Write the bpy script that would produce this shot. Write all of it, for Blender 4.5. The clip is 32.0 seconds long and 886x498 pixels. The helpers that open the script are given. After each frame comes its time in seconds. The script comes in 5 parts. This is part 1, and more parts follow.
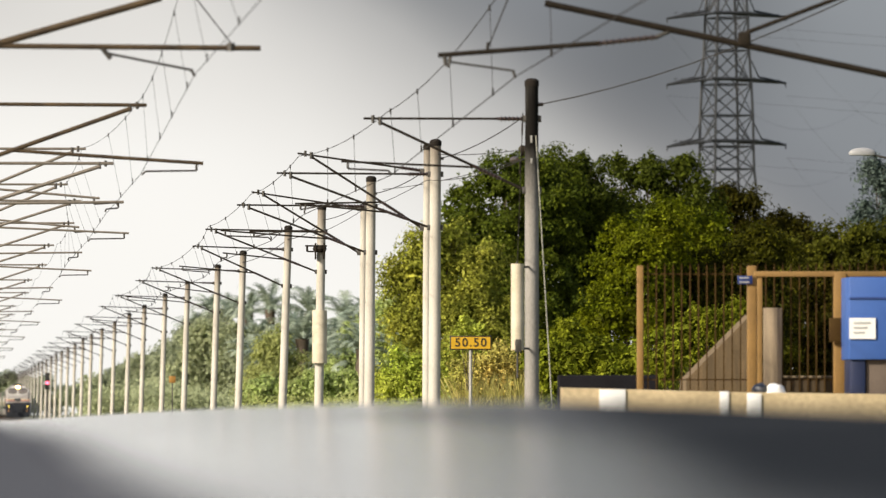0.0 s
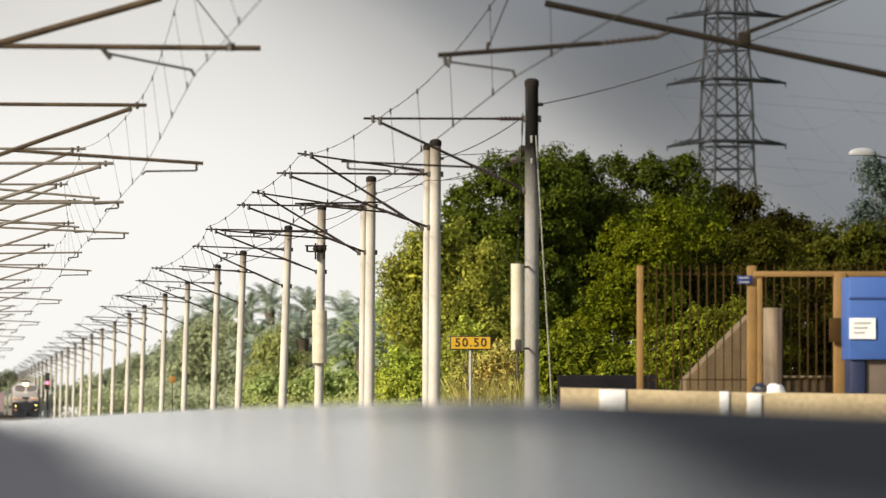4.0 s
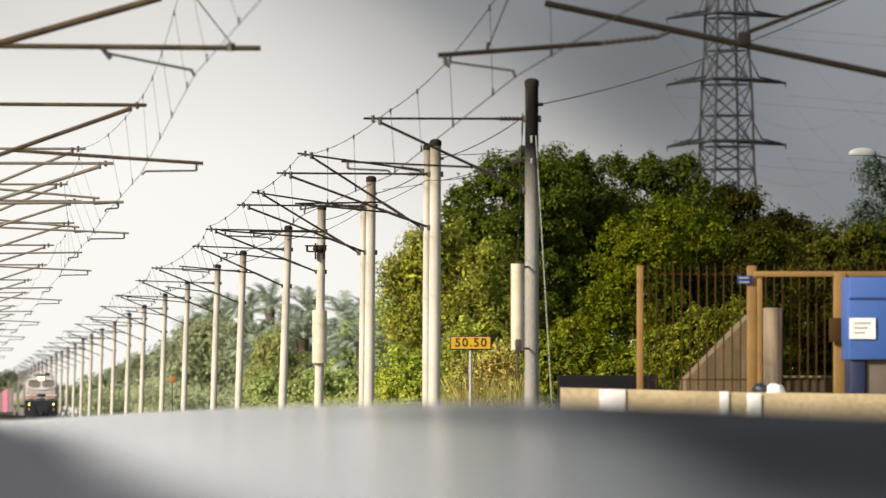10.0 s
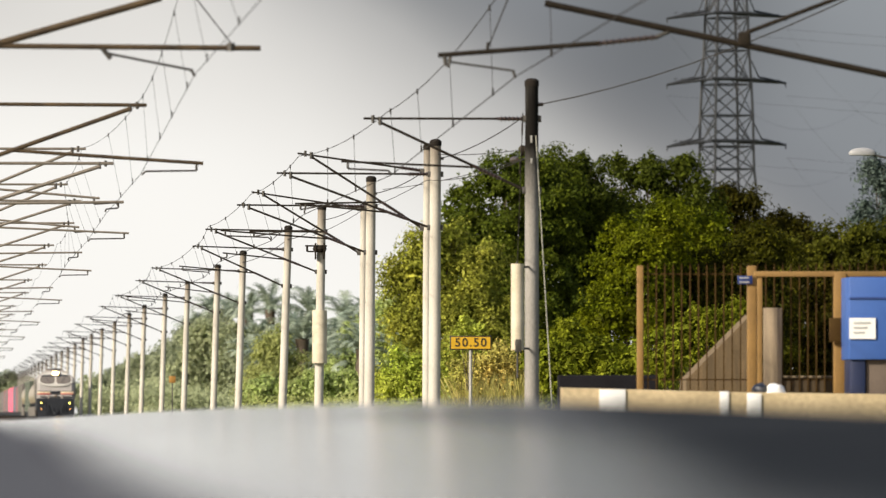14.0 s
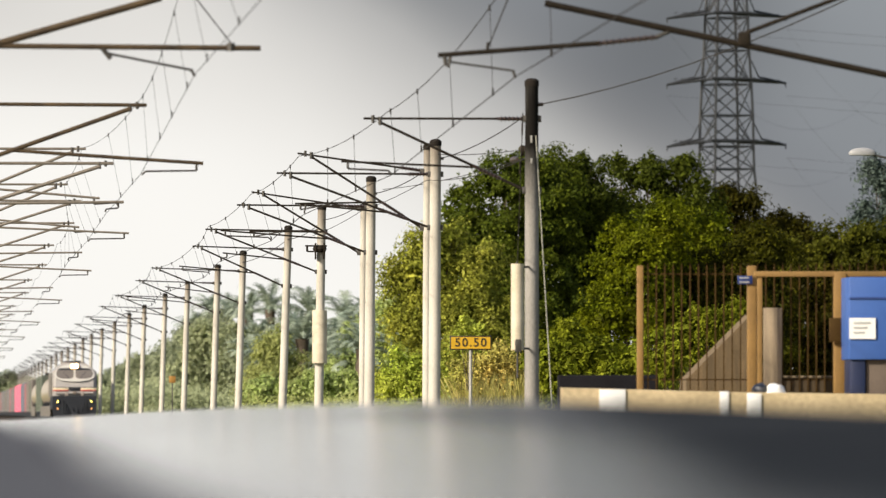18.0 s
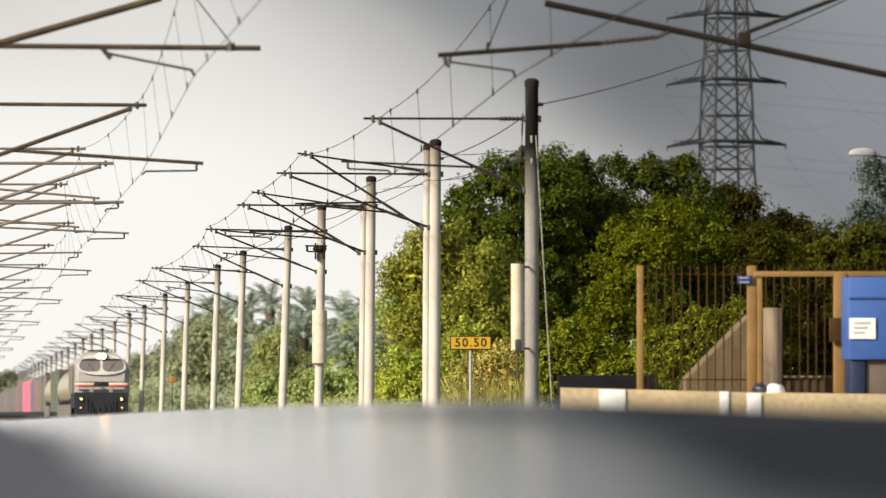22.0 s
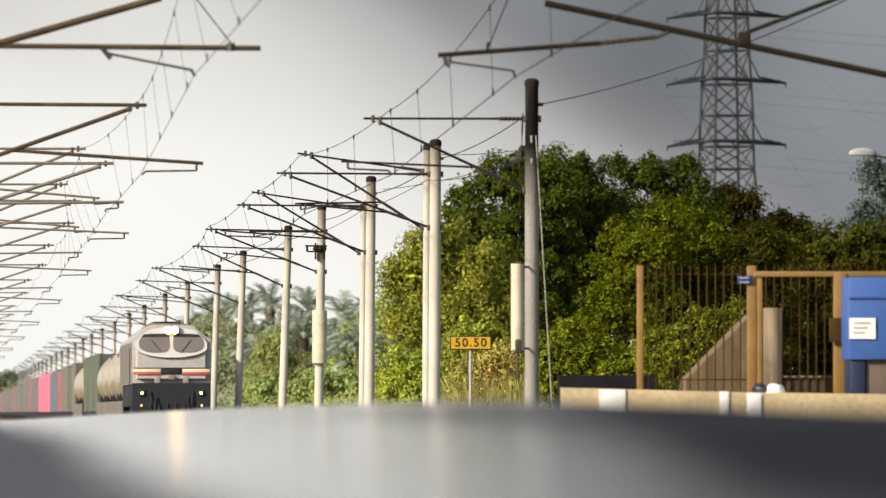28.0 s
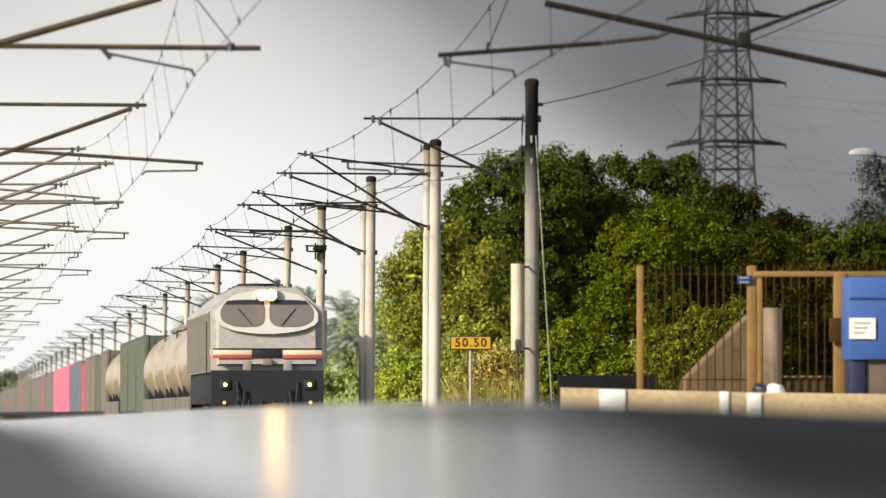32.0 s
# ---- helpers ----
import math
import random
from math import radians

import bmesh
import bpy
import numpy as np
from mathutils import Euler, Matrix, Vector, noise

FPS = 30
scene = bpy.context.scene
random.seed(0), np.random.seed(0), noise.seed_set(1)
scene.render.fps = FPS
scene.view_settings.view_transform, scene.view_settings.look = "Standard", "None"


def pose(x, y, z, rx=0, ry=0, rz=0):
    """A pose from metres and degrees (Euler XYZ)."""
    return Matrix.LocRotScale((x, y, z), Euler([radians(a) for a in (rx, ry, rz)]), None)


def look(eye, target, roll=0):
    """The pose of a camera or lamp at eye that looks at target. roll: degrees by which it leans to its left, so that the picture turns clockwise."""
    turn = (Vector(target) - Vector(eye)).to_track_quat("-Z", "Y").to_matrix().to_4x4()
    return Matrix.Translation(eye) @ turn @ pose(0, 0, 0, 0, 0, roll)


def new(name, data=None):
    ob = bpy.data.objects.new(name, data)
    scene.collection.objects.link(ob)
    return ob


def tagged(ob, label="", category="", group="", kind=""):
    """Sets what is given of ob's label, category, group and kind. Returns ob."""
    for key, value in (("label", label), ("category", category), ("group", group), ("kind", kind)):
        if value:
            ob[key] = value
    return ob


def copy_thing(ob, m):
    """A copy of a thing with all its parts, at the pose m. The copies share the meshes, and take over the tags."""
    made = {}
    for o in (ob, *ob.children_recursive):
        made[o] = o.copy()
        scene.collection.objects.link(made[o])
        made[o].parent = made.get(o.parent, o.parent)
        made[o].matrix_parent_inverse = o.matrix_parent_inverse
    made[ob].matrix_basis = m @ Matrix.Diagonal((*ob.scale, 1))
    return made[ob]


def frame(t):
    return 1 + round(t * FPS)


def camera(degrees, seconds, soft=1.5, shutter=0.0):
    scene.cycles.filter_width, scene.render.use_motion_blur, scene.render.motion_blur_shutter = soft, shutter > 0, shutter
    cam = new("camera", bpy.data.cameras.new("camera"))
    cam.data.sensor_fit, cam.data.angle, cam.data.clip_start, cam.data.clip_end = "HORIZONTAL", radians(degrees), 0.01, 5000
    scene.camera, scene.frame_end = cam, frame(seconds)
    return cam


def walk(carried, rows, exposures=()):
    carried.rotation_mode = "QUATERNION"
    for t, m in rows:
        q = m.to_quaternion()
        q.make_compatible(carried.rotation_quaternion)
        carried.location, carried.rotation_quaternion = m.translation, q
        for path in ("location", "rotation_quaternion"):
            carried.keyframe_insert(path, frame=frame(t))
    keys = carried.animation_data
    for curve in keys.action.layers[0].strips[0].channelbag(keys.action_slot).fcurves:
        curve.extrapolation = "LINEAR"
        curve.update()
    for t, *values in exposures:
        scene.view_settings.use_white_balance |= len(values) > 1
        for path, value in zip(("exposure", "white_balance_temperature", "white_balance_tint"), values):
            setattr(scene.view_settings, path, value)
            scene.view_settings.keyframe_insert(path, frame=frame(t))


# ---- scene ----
FOV = 6.2
EYE_Z = 0.95
cam = camera(FOV, 32.0, soft=1.3)
cam_rows = [(0.0, pose(0, 0, EYE_Z, 91.1436, 0, -3.447)), (32.0, pose(0, 0, EYE_Z, 91.1436, 0, -3.447))]
cam.data.dof.use_dof = True
cam.data.dof.focus_distance = 220.0
cam.data.dof.aperture_fstop = 3.8
walk(cam, cam_rows, exposures=[(0.0, 0.2), (32.0, 0.2)])

# ---- world: hazy sky, brighter over the line, a grey cloud bank over the wood ----
SUN_FROM = Vector((-0.76, -0.50, 0.48)).normalized()
world = bpy.data.worlds.new("sky")
scene.world = world
world.use_nodes = True
wn, wl = world.node_tree.nodes, world.node_tree.links
wn.clear()
w_out = wn.new("ShaderNodeOutputWorld")
w_bg = wn.new("ShaderNodeBackground")
w_sky = wn.new("ShaderNodeTexSky")
w_sky.sky_type = "NISHITA"
w_sky.sun_disc = False
w_sky.sun_elevation = math.asin(SUN_FROM.z)
w_sky.sun_rotation = math.atan2(SUN_FROM.x, SUN_FROM.y)
w_sky.dust_density = 4.0
w_tc = wn.new("ShaderNodeTexCoord")
w_dot = wn.new("ShaderNodeVectorMath")
w_dot.operation = "DOT_PRODUCT"
w_dot.inputs[1].default_value = (1.0, 0.0, 1.5)
w_map = wn.new("ShaderNodeMapRange")
w_map.inputs["From Min"].default_value = 0.06
w_map.inputs["From Max"].default_value = 0.19
w_noise = wn.new("ShaderNodeTexNoise")
w_noise.inputs["Scale"].default_value = 14.0
w_noise.inputs["Detail"].default_value = 4.0
w_add = wn.new("ShaderNodeMath")
w_add.operation = "MULTIPLY_ADD"
w_add.inputs[1].default_value = 0.16
w_add2 = wn.new("ShaderNodeMath")
w_add2.operation = "SUBTRACT"
w_add2.inputs[1].default_value = 0.08
w_ramp = wn.new("ShaderNodeValToRGB")
cr = w_ramp.color_ramp
cr.interpolation = "B_SPLINE"
cr.elements[0].position, cr.elements[0].color = 0.0, (0.97, 0.95, 0.905, 1)
cr.elements[1].position, cr.elements[1].color = 1.0, (0.29, 0.31, 0.33, 1)
for p, c in ((0.15, (0.95, 0.93, 0.89, 1)), (0.27, (0.87, 0.85, 0.81, 1)), (0.39, (0.67, 0.655, 0.63, 1)), (0.50, (0.47, 0.465, 0.455, 1)), (0.57, (0.262, 0.268, 0.276, 1)), (0.65, (0.225, 0.238, 0.256, 1)), (0.75, (0.265, 0.282, 0.30, 1)), (0.88, (0.255, 0.272, 0.29, 1))):
    el = cr.elements.new(p)
    el.color = c
w_scale = wn.new("ShaderNodeVectorMath")
w_scale.operation = "SCALE"
w_scale.inputs["Scale"].default_value = 0.215
w_sep = wn.new("ShaderNodeSeparateXYZ")
w_elev = wn.new("ShaderNodeMapRange")
w_elev.inputs["From Min"].default_value = 0.10
w_elev.inputs["From Max"].default_value = 0.55
w_elev.inputs["To Min"].default_value = 0.0
w_elev.inputs["To Max"].default_value = 0.7
w_mix = wn.new("ShaderNodeMix")
w_mix.data_type = "RGBA"
wl.new(w_tc.outputs["Generated"], w_dot.inputs[0])
wl.new(w_tc.outputs["Generated"], w_noise.inputs["Vector"])
wl.new(w_tc.outputs["Generated"], w_sep.inputs[0])
wl.new(w_dot.outputs["Value"], w_map.inputs["Value"])
wl.new(w_noise.outputs["Fac"], w_add.inputs[0])
wl.new(w_map.outputs["Result"], w_add.inputs[2])
wl.new(w_add.outputs[0], w_add2.inputs[0])
wl.new(w_add2.outputs[0], w_ramp.inputs["Fac"])
wl.new(w_sky.outputs["Color"], w_scale.inputs[0])
wl.new(w_sep.outputs["Z"], w_elev.inputs["Value"])
wl.new(w_elev.outputs["Result"], w_mix.inputs["Factor"])
# upper sky over the line greyed: lens corner darkening put into its colour
w_vignette = wn.new("ShaderNodeMapRange")
w_vignette.interpolation_type = "SMOOTHSTEP"
w_vignette.inputs["From Min"].default_value, w_vignette.inputs["From Max"].default_value = 0.028, 0.060
w_open = wn.new("ShaderNodeMapRange")
w_open.interpolation_type = "SMOOTHSTEP"
w_open.inputs["From Min"].default_value, w_open.inputs["From Max"].default_value = 0.45, 0.10
w_cov = wn.new("ShaderNodeMath")
w_cov.operation = "MULTIPLY"
w_grey = wn.new("ShaderNodeMix")
w_grey.data_type = "RGBA"
w_grey.inputs["B"].default_value = (0.62, 0.60, 0.57, 1)
wl.new(w_sep.outputs["Z"], w_vignette.inputs["Value"])
wl.new(w_map.outputs["Result"], w_open.inputs["Value"])
wl.new(w_vignette.outputs["Result"], w_cov.inputs[0])
wl.new(w_open.outputs["Result"], w_cov.inputs[1])
wl.new(w_cov.outputs[0], w_grey.inputs["Factor"])
wl.new(w_ramp.outputs["Color"], w_grey.inputs["A"])
# the darkest part of the cloud bank, beside the pylon
w_far = wn.new("ShaderNodeVectorMath")
w_far.operation = "DISTANCE"
w_far.inputs[1].default_value = (0.088, 0.995, 0.047)
w_core = wn.new("ShaderNodeMapRange")
w_core.interpolation_type = "SMOOTHSTEP"
w_core.inputs["From Max"].default_value = 0.022
w_core.inputs["To Min"].default_value, w_core.inputs["To Max"].default_value = 0.66, 1.0
w_dim = wn.new("ShaderNodeVectorMath")
w_dim.operation = "SCALE"
wl.new(w_tc.outputs["Generated"], w_far.inputs[0])
wl.new(w_far.outputs["Value"], w_core.inputs["Value"])
wl.new(w_grey.outputs["Result"], w_dim.inputs[0])
wl.new(w_core.outputs["Result"], w_dim.inputs["Scale"])
wl.new(w_dim.outputs["Vector"], w_mix.inputs["A"])
wl.new(w_scale.outputs["Vector"], w_mix.inputs["B"])
wl.new(w_mix.outputs["Result"], w_bg.inputs["Color"])
w_bg.inputs["Strength"].default_value = 0.87
wl.new(w_bg.outputs[0], w_out.inputs[0])

sun_data = bpy.data.lights.new("sun", "SUN")
sun_data.energy = 5.0
sun_data.angle = radians(0.6)
sun_data.color = (1.0, 0.91, 0.75)
sun = new("sun", sun_data)
sun.matrix_world = look(SUN_FROM * 50, (0, 0, 0))


# ---- materials ----
def material(name, color, rough=0.7, metal=0.0, vary=0.25, scale=3.0, bump=0.2, fine=40.0, spread=0.0, second=None,
             amount=0.5, leaf=0.0, glow=None, stretch=(1, 1, 1), spec=0.5, coat=0.0, soot=None, brushed=0.0):
    """A surface with stains at one scale and grain at another."""
    m = bpy.data.materials.new(name)
    m.use_nodes = True
    n, l = m.node_tree.nodes, m.node_tree.links
    b = n["Principled BSDF"]
    b.inputs["Roughness"].default_value = rough
    b.inputs["Metallic"].default_value = metal
    b.inputs["Specular IOR Level"].default_value = (0.2 if rough < 0.5 else 0.08) if leaf else spec
    b.inputs["Coat Weight"].default_value = coat
    if glow:
        b.inputs["Base Color"].default_value = (*color, 1)
        b.inputs["Emission Color"].default_value = (*color, 1)
        b.inputs["Emission Strength"].default_value = glow
        return m
    tc = n.new("ShaderNodeTexCoord")
    mp = n.new("ShaderNodeMapping")
    mp.inputs["Scale"].default_value = stretch
    l.new(tc.outputs["Object"], mp.inputs["Vector"])
    big, small = n.new("ShaderNodeTexNoise"), n.new("ShaderNodeTexNoise")
    for node, s, d in ((big, scale, 5.0), (small, fine, 3.0)):
        node.inputs["Scale"].default_value = s
        node.inputs["Detail"].default_value = d
        l.new(mp.outputs["Vector"], node.inputs["Vector"])
    other = second or tuple(c * (1 - vary) for c in color)
    mix = n.new("ShaderNodeMix")
    mix.data_type = "RGBA"
    mix.inputs["A"].default_value = (*color, 1)
    mix.inputs["B"].default_value = (*other, 1)
    cut = n.new("ShaderNodeMapRange")
    cut.inputs["From Min"].default_value = 0.5 - 0.22
    cut.inputs["From Max"].default_value = 0.5 + 0.22
    cut.inputs["To Max"].default_value = amount * 2
    cut.clamp = True
    l.new(big.outputs["Fac"], cut.inputs["Value"])
    l.new(cut.outputs["Result"], mix.inputs["Factor"])
    hsv = n.new("ShaderNodeHueSaturation")
    l.new(mix.outputs["Result"], hsv.inputs["Color"])
    val = n.new("ShaderNodeMapRange")
    val.inputs["From Min"].default_value = 0.3
    val.inputs["From Max"].default_value = 0.7
    val.inputs["To Min"].default_value = 1 - vary * 0.5
    val.inputs["To Max"].default_value = 1 + vary * 0.5
    l.new(small.outputs["Fac"], val.inputs["Value"])
    if spread:
        src = n.new("ShaderNodeNewGeometry").outputs["Random Per Island"] if leaf else n.new("ShaderNodeObjectInfo").outputs["Random"]
        rnd = n.new("ShaderNodeMapRange")
        rnd.inputs["To Min"].default_value = 1 - spread
        rnd.inputs["To Max"].default_value = 1 + spread
        l.new(src, rnd.inputs["Value"])
        mul = n.new("ShaderNodeMath")
        mul.operation = "MULTIPLY"
        l.new(val.outputs["Result"], mul.inputs[0])
        l.new(rnd.outputs["Result"], mul.inputs[1])
        l.new(mul.outputs[0], hsv.inputs["Value"])
    else:
        l.new(val.outputs["Result"], hsv.inputs["Value"])
    l.new(hsv.outputs["Color"], b.inputs["Base Color"])
    if brushed:
        across = n.new("ShaderNodeCombineXYZ")
        across.inputs[0].default_value = 1.0
        b.inputs["Anisotropic"].default_value = brushed
        l.new(across.outputs[0], b.inputs["Tangent"])
    if soot:
        z0, z1, dark = soot
        sep = n.new("ShaderNodeSeparateXYZ")
        l.new(tc.outputs["Object"], sep.inputs[0])
        up = n.new("ShaderNodeMapRange")
        up.inputs["From Min"].default_value, up.inputs["From Max"].default_value = z0, z1
        l.new(sep.outputs["Z"], up.inputs["Value"])
        wob = n.new("ShaderNodeMath")
        wob.operation = "MULTIPLY_ADD"
        wob.use_clamp = True
        l.new(big.outputs["Fac"], wob.inputs[0])
        wob.inputs[1].default_value = 0.9
        shift = n.new("ShaderNodeMath")
        shift.operation = "SUBTRACT"
        l.new(up.outputs["Result"], shift.inputs[0])
        shift.inputs[1].default_value = 0.45
        l.new(shift.outputs[0], wob.inputs[2])
        md = n.new("ShaderNodeMix")
        md.data_type = "RGBA"
        md.inputs["B"].default_value = (*dark, 1)
        l.new(wob.outputs[0], md.inputs["Factor"])
        l.new(hsv.outputs["Color"], md.inputs["A"])
        l.new(md.outputs["Result"], b.inputs["Base Color"])
    if bump:
        bp = n.new("ShaderNodeBump")
        bp.inputs["Strength"].default_value = bump
        bp.inputs["Distance"].default_value = 0.02
        l.new(small.outputs["Fac"], bp.inputs["Height"])
        l.new(bp.outputs["Normal"], b.inputs["Normal"])
    if leaf:
        out = n["Material Output"]
        tr = n.new("ShaderNodeBsdfTranslucent")
        l.new(hsv.outputs["Color"], tr.inputs["Color"])
        mx = n.new("ShaderNodeMixShader")
        mx.inputs["Fac"].default_value = leaf
        l.new(b.outputs[0], mx.inputs[1])
        l.new(tr.outputs[0], mx.inputs[2])
        l.new(mx.outputs[0], out.inputs["Surface"])
    return m


M_POLE = material("spun_concrete", (0.57, 0.53, 0.465), 0.85, spec=0.2, vary=0.25, scale=1.0, fine=30, second=(0.42, 0.385, 0.33), stretch=(3, 3, 0.5), soot=(5.2, 7.3, (0.12, 0.09, 0.065)))
M_POLE_OLD = material("stained_concrete_pole", (0.305, 0.288, 0.265), 0.9, spec=0.1, vary=0.4, scale=1.0, fine=30, second=(0.20, 0.188, 0.172), stretch=(3, 3, 0.4), soot=(4.5, 5.8, (0.009, 0.008, 0.007)))
M_CAP = material("weathered_cap", (0.022, 0.018, 0.015), 0.9, spec=0.1)
M_STEEL = material("galvanised_steel", (0.085, 0.078, 0.07), 0.6, 0.5, vary=0.4, scale=4)
M_TUBE = material("dull_steel_tube", (0.025, 0.019, 0.013), 0.7, 0.1, spec=0.15, vary=0.4, scale=5)
# paler steel stands in for haze over the near track's further arms
M_HAZE_TUBE = material("haze_pale_tube", (0.21, 0.18, 0.145), 0.6, 0.2, vary=0.3, scale=5)
M_BROWN = material("brown_weathered_tube", (0.10, 0.068, 0.036), 0.7, 0.1, spec=0.2, vary=0.5, scale=2.5, second=(0.035, 0.026, 0.018))
M_INSUL = material("porcelain_insulator", (0.05, 0.032, 0.026), 0.3, vary=0.2)
M_WIRE = material("bronze_wire", (0.028, 0.023, 0.018), 0.7, 0.2, spec=0.2)
M_RAIL = material("rail_steel", (0.16, 0.12, 0.09), 0.45, 0.8, vary=0.4, scale=6)
M_SLEEPER = material("concrete_sleeper", (0.34, 0.31, 0.27), 0.9, spread=0.15)
M_BALLAST = material("ballast_stone", (0.24, 0.21, 0.18), 0.95, vary=0.5, scale=2, fine=18, bump=0.9)
M_GRASS = material("rough_grass", (0.10, 0.13, 0.035), 0.95, vary=0.5, scale=0.25, fine=6, second=(0.17, 0.15, 0.06), bump=0.8)
M_BARK = material("bark", (0.12, 0.09, 0.065), 0.95, vary=0.5, scale=3, fine=14, bump=0.8)
M_FLOOR = material("polished_stone", (0.25, 0.26, 0.275), 0.12, brushed=0.97, vary=0.15, scale=0.35, fine=3.0, second=(0.20, 0.21, 0.225), bump=0.0)
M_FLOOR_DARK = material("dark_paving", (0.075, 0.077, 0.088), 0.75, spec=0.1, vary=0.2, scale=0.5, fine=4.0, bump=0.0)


def darken_floor(m, strips):
    """Mixes dark bands into the floor colour for dark reflections; also varies the polish."""
    n, l = m.node_tree.nodes, m.node_tree.links
    b, out = n["Principled BSDF"], n["Material Output"]
    tc = n.new("ShaderNodeTexCoord")
    sep = n.new("ShaderNodeSeparateXYZ")
    l.new(tc.outputs["Object"], sep.inputs[0])
    grain = n.new("ShaderNodeTexNoise")
    grain.inputs["Scale"].default_value = 0.45
    l.new(tc.outputs["Object"], grain.inputs["Vector"])
    lift = n.new("ShaderNodeMapRange")
    lift.inputs["From Min"].default_value, lift.inputs["From Max"].default_value = 0.3, 0.7
    lift.inputs["To Min"].default_value, lift.inputs["To Max"].default_value = 0.8, 1.2
    l.new(grain.outputs["Fac"], lift.inputs["Value"])
    stretch = n.new("ShaderNodeMapping")
    stretch.inputs["Scale"].default_value = (0.5, 0.11, 1.0)
    l.new(tc.outputs["Object"], stretch.inputs["Vector"])
    patch = n.new("ShaderNodeTexNoise")
    patch.inputs["Scale"].default_value = 1.0
    patch.inputs["Detail"].default_value = 4.0
    l.new(stretch.outputs["Vector"], patch.inputs["Vector"])
    polish = n.new("ShaderNodeMapRange")
    polish.inputs["From Min"].default_value, polish.inputs["From Max"].default_value = 0.3, 0.7
    polish.inputs["To Min"].default_value, polish.inputs["To Max"].default_value = 0.12, 0.18
    l.new(patch.outputs["Fac"], polish.inputs["Value"])
    l.new(polish.outputs["Result"], b.inputs["Roughness"])
    last = b.outputs[0]
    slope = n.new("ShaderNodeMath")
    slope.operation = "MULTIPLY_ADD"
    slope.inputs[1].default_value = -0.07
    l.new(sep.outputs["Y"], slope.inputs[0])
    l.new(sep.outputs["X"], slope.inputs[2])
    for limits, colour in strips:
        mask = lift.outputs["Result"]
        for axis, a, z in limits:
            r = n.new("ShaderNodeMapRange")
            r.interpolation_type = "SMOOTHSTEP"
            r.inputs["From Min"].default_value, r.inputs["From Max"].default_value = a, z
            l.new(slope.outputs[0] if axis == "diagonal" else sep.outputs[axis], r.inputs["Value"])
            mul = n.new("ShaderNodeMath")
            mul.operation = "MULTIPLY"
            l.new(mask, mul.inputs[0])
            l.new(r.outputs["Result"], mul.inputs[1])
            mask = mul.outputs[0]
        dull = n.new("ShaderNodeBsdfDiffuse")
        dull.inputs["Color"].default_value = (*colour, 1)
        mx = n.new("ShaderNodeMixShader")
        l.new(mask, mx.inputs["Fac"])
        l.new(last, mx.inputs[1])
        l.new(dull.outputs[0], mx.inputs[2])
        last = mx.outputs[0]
    l.new(last, out.inputs["Surface"])


# right-hand bands paint the trees' dark reflection; the left one darkens beside the paving
darken_floor(M_FLOOR, (((("X", 1.25, 1.80), ("Y", 40.0, 22.0)), (0.072, 0.077, 0.088)),
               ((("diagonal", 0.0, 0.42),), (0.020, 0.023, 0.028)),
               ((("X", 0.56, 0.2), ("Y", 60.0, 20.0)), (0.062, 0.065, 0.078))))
M_CONC = material("worn_concrete", (0.60, 0.475, 0.29), 0.9, vary=0.3, scale=0.8, fine=12, second=(0.44, 0.345, 0.205))
M_DARKWALL = material("dark_concrete", (0.020, 0.019, 0.022), 0.95, spec=0.05, vary=0.4, scale=1.0)


# ---- mesh helpers ----
def part(name, bm, mat, parent=None, label="", smooth=True):
    """Links a bmesh as one mesh object under a thing or a part."""
    me = bpy.data.meshes.new(name)
    bm.to_mesh(me)
    bm.free()
    me.materials.append(mat)
    if smooth:
        me.polygons.foreach_set("use_smooth", [True] * len(me.polygons))
        me.set_sharp_from_angle(angle=radians(38))
    ob = new(name, me)
    if parent:
        ob.parent = parent
    if label:
        tagged(ob, label)
    return ob


def shared(name, me, parent, m):
    ob = new(name, me)
    ob.parent = parent
    ob.matrix_basis = m
    return ob


def empty(name, m, label, category, group="", kind=""):
    e = new(name)
    e.empty_display_size = 0.2
    e.matrix_basis = m
    return tagged(e, label, category, group, kind)


def box(bm, x0, x1, y0, y1, z0, z1, bevel=0.0):
    r = bmesh.ops.create_cube(bm, size=1.0)
    vs = r["verts"]
    for v in vs:
        v.co = Vector(((x0 + x1) / 2 + v.co.x * (x1 - x0), (y0 + y1) / 2 + v.co.y * (y1 - y0), (z0 + z1) / 2 + v.co.z * (z1 - z0)))
    if bevel:
        es = list({e for v in vs for e in v.link_edges})
        bmesh.ops.bevel(bm, geom=es, offset=bevel, segments=2, affect="EDGES", profile=0.5)
    return bm


def boxed(*a, **k):
    return box(bmesh.new(), *a, **k)


def rod(bm, a, b, r0, r1=None, seg=8, caps=True):
    """A tapered tube from a to b."""
    r1 = r0 if r1 is None else r1
    a, b = Vector(a), Vector(b)
    d = (b - a)
    q = d.to_track_quat("Z", "Y").to_matrix()
    rings = []
    for p, r in ((a, r0), (b, r1)):
        rings.append([bm.verts.new(p + q @ Vector((r * math.cos(2 * math.pi * i / seg), r * math.sin(2 * math.pi * i / seg), 0))) for i in range(seg)])
    for i in range(seg):
        j = (i + 1) % seg
        bm.faces.new((rings[0][i], rings[0][j], rings[1][j], rings[1][i]))
    if caps:
        bm.faces.new(rings[0][::-1])
        bm.faces.new(rings[1])
    return bm


def rods(*segs, seg=8):
    bm = bmesh.new()
    for s in segs:
        rod(bm, *s, seg=seg)
    return bm


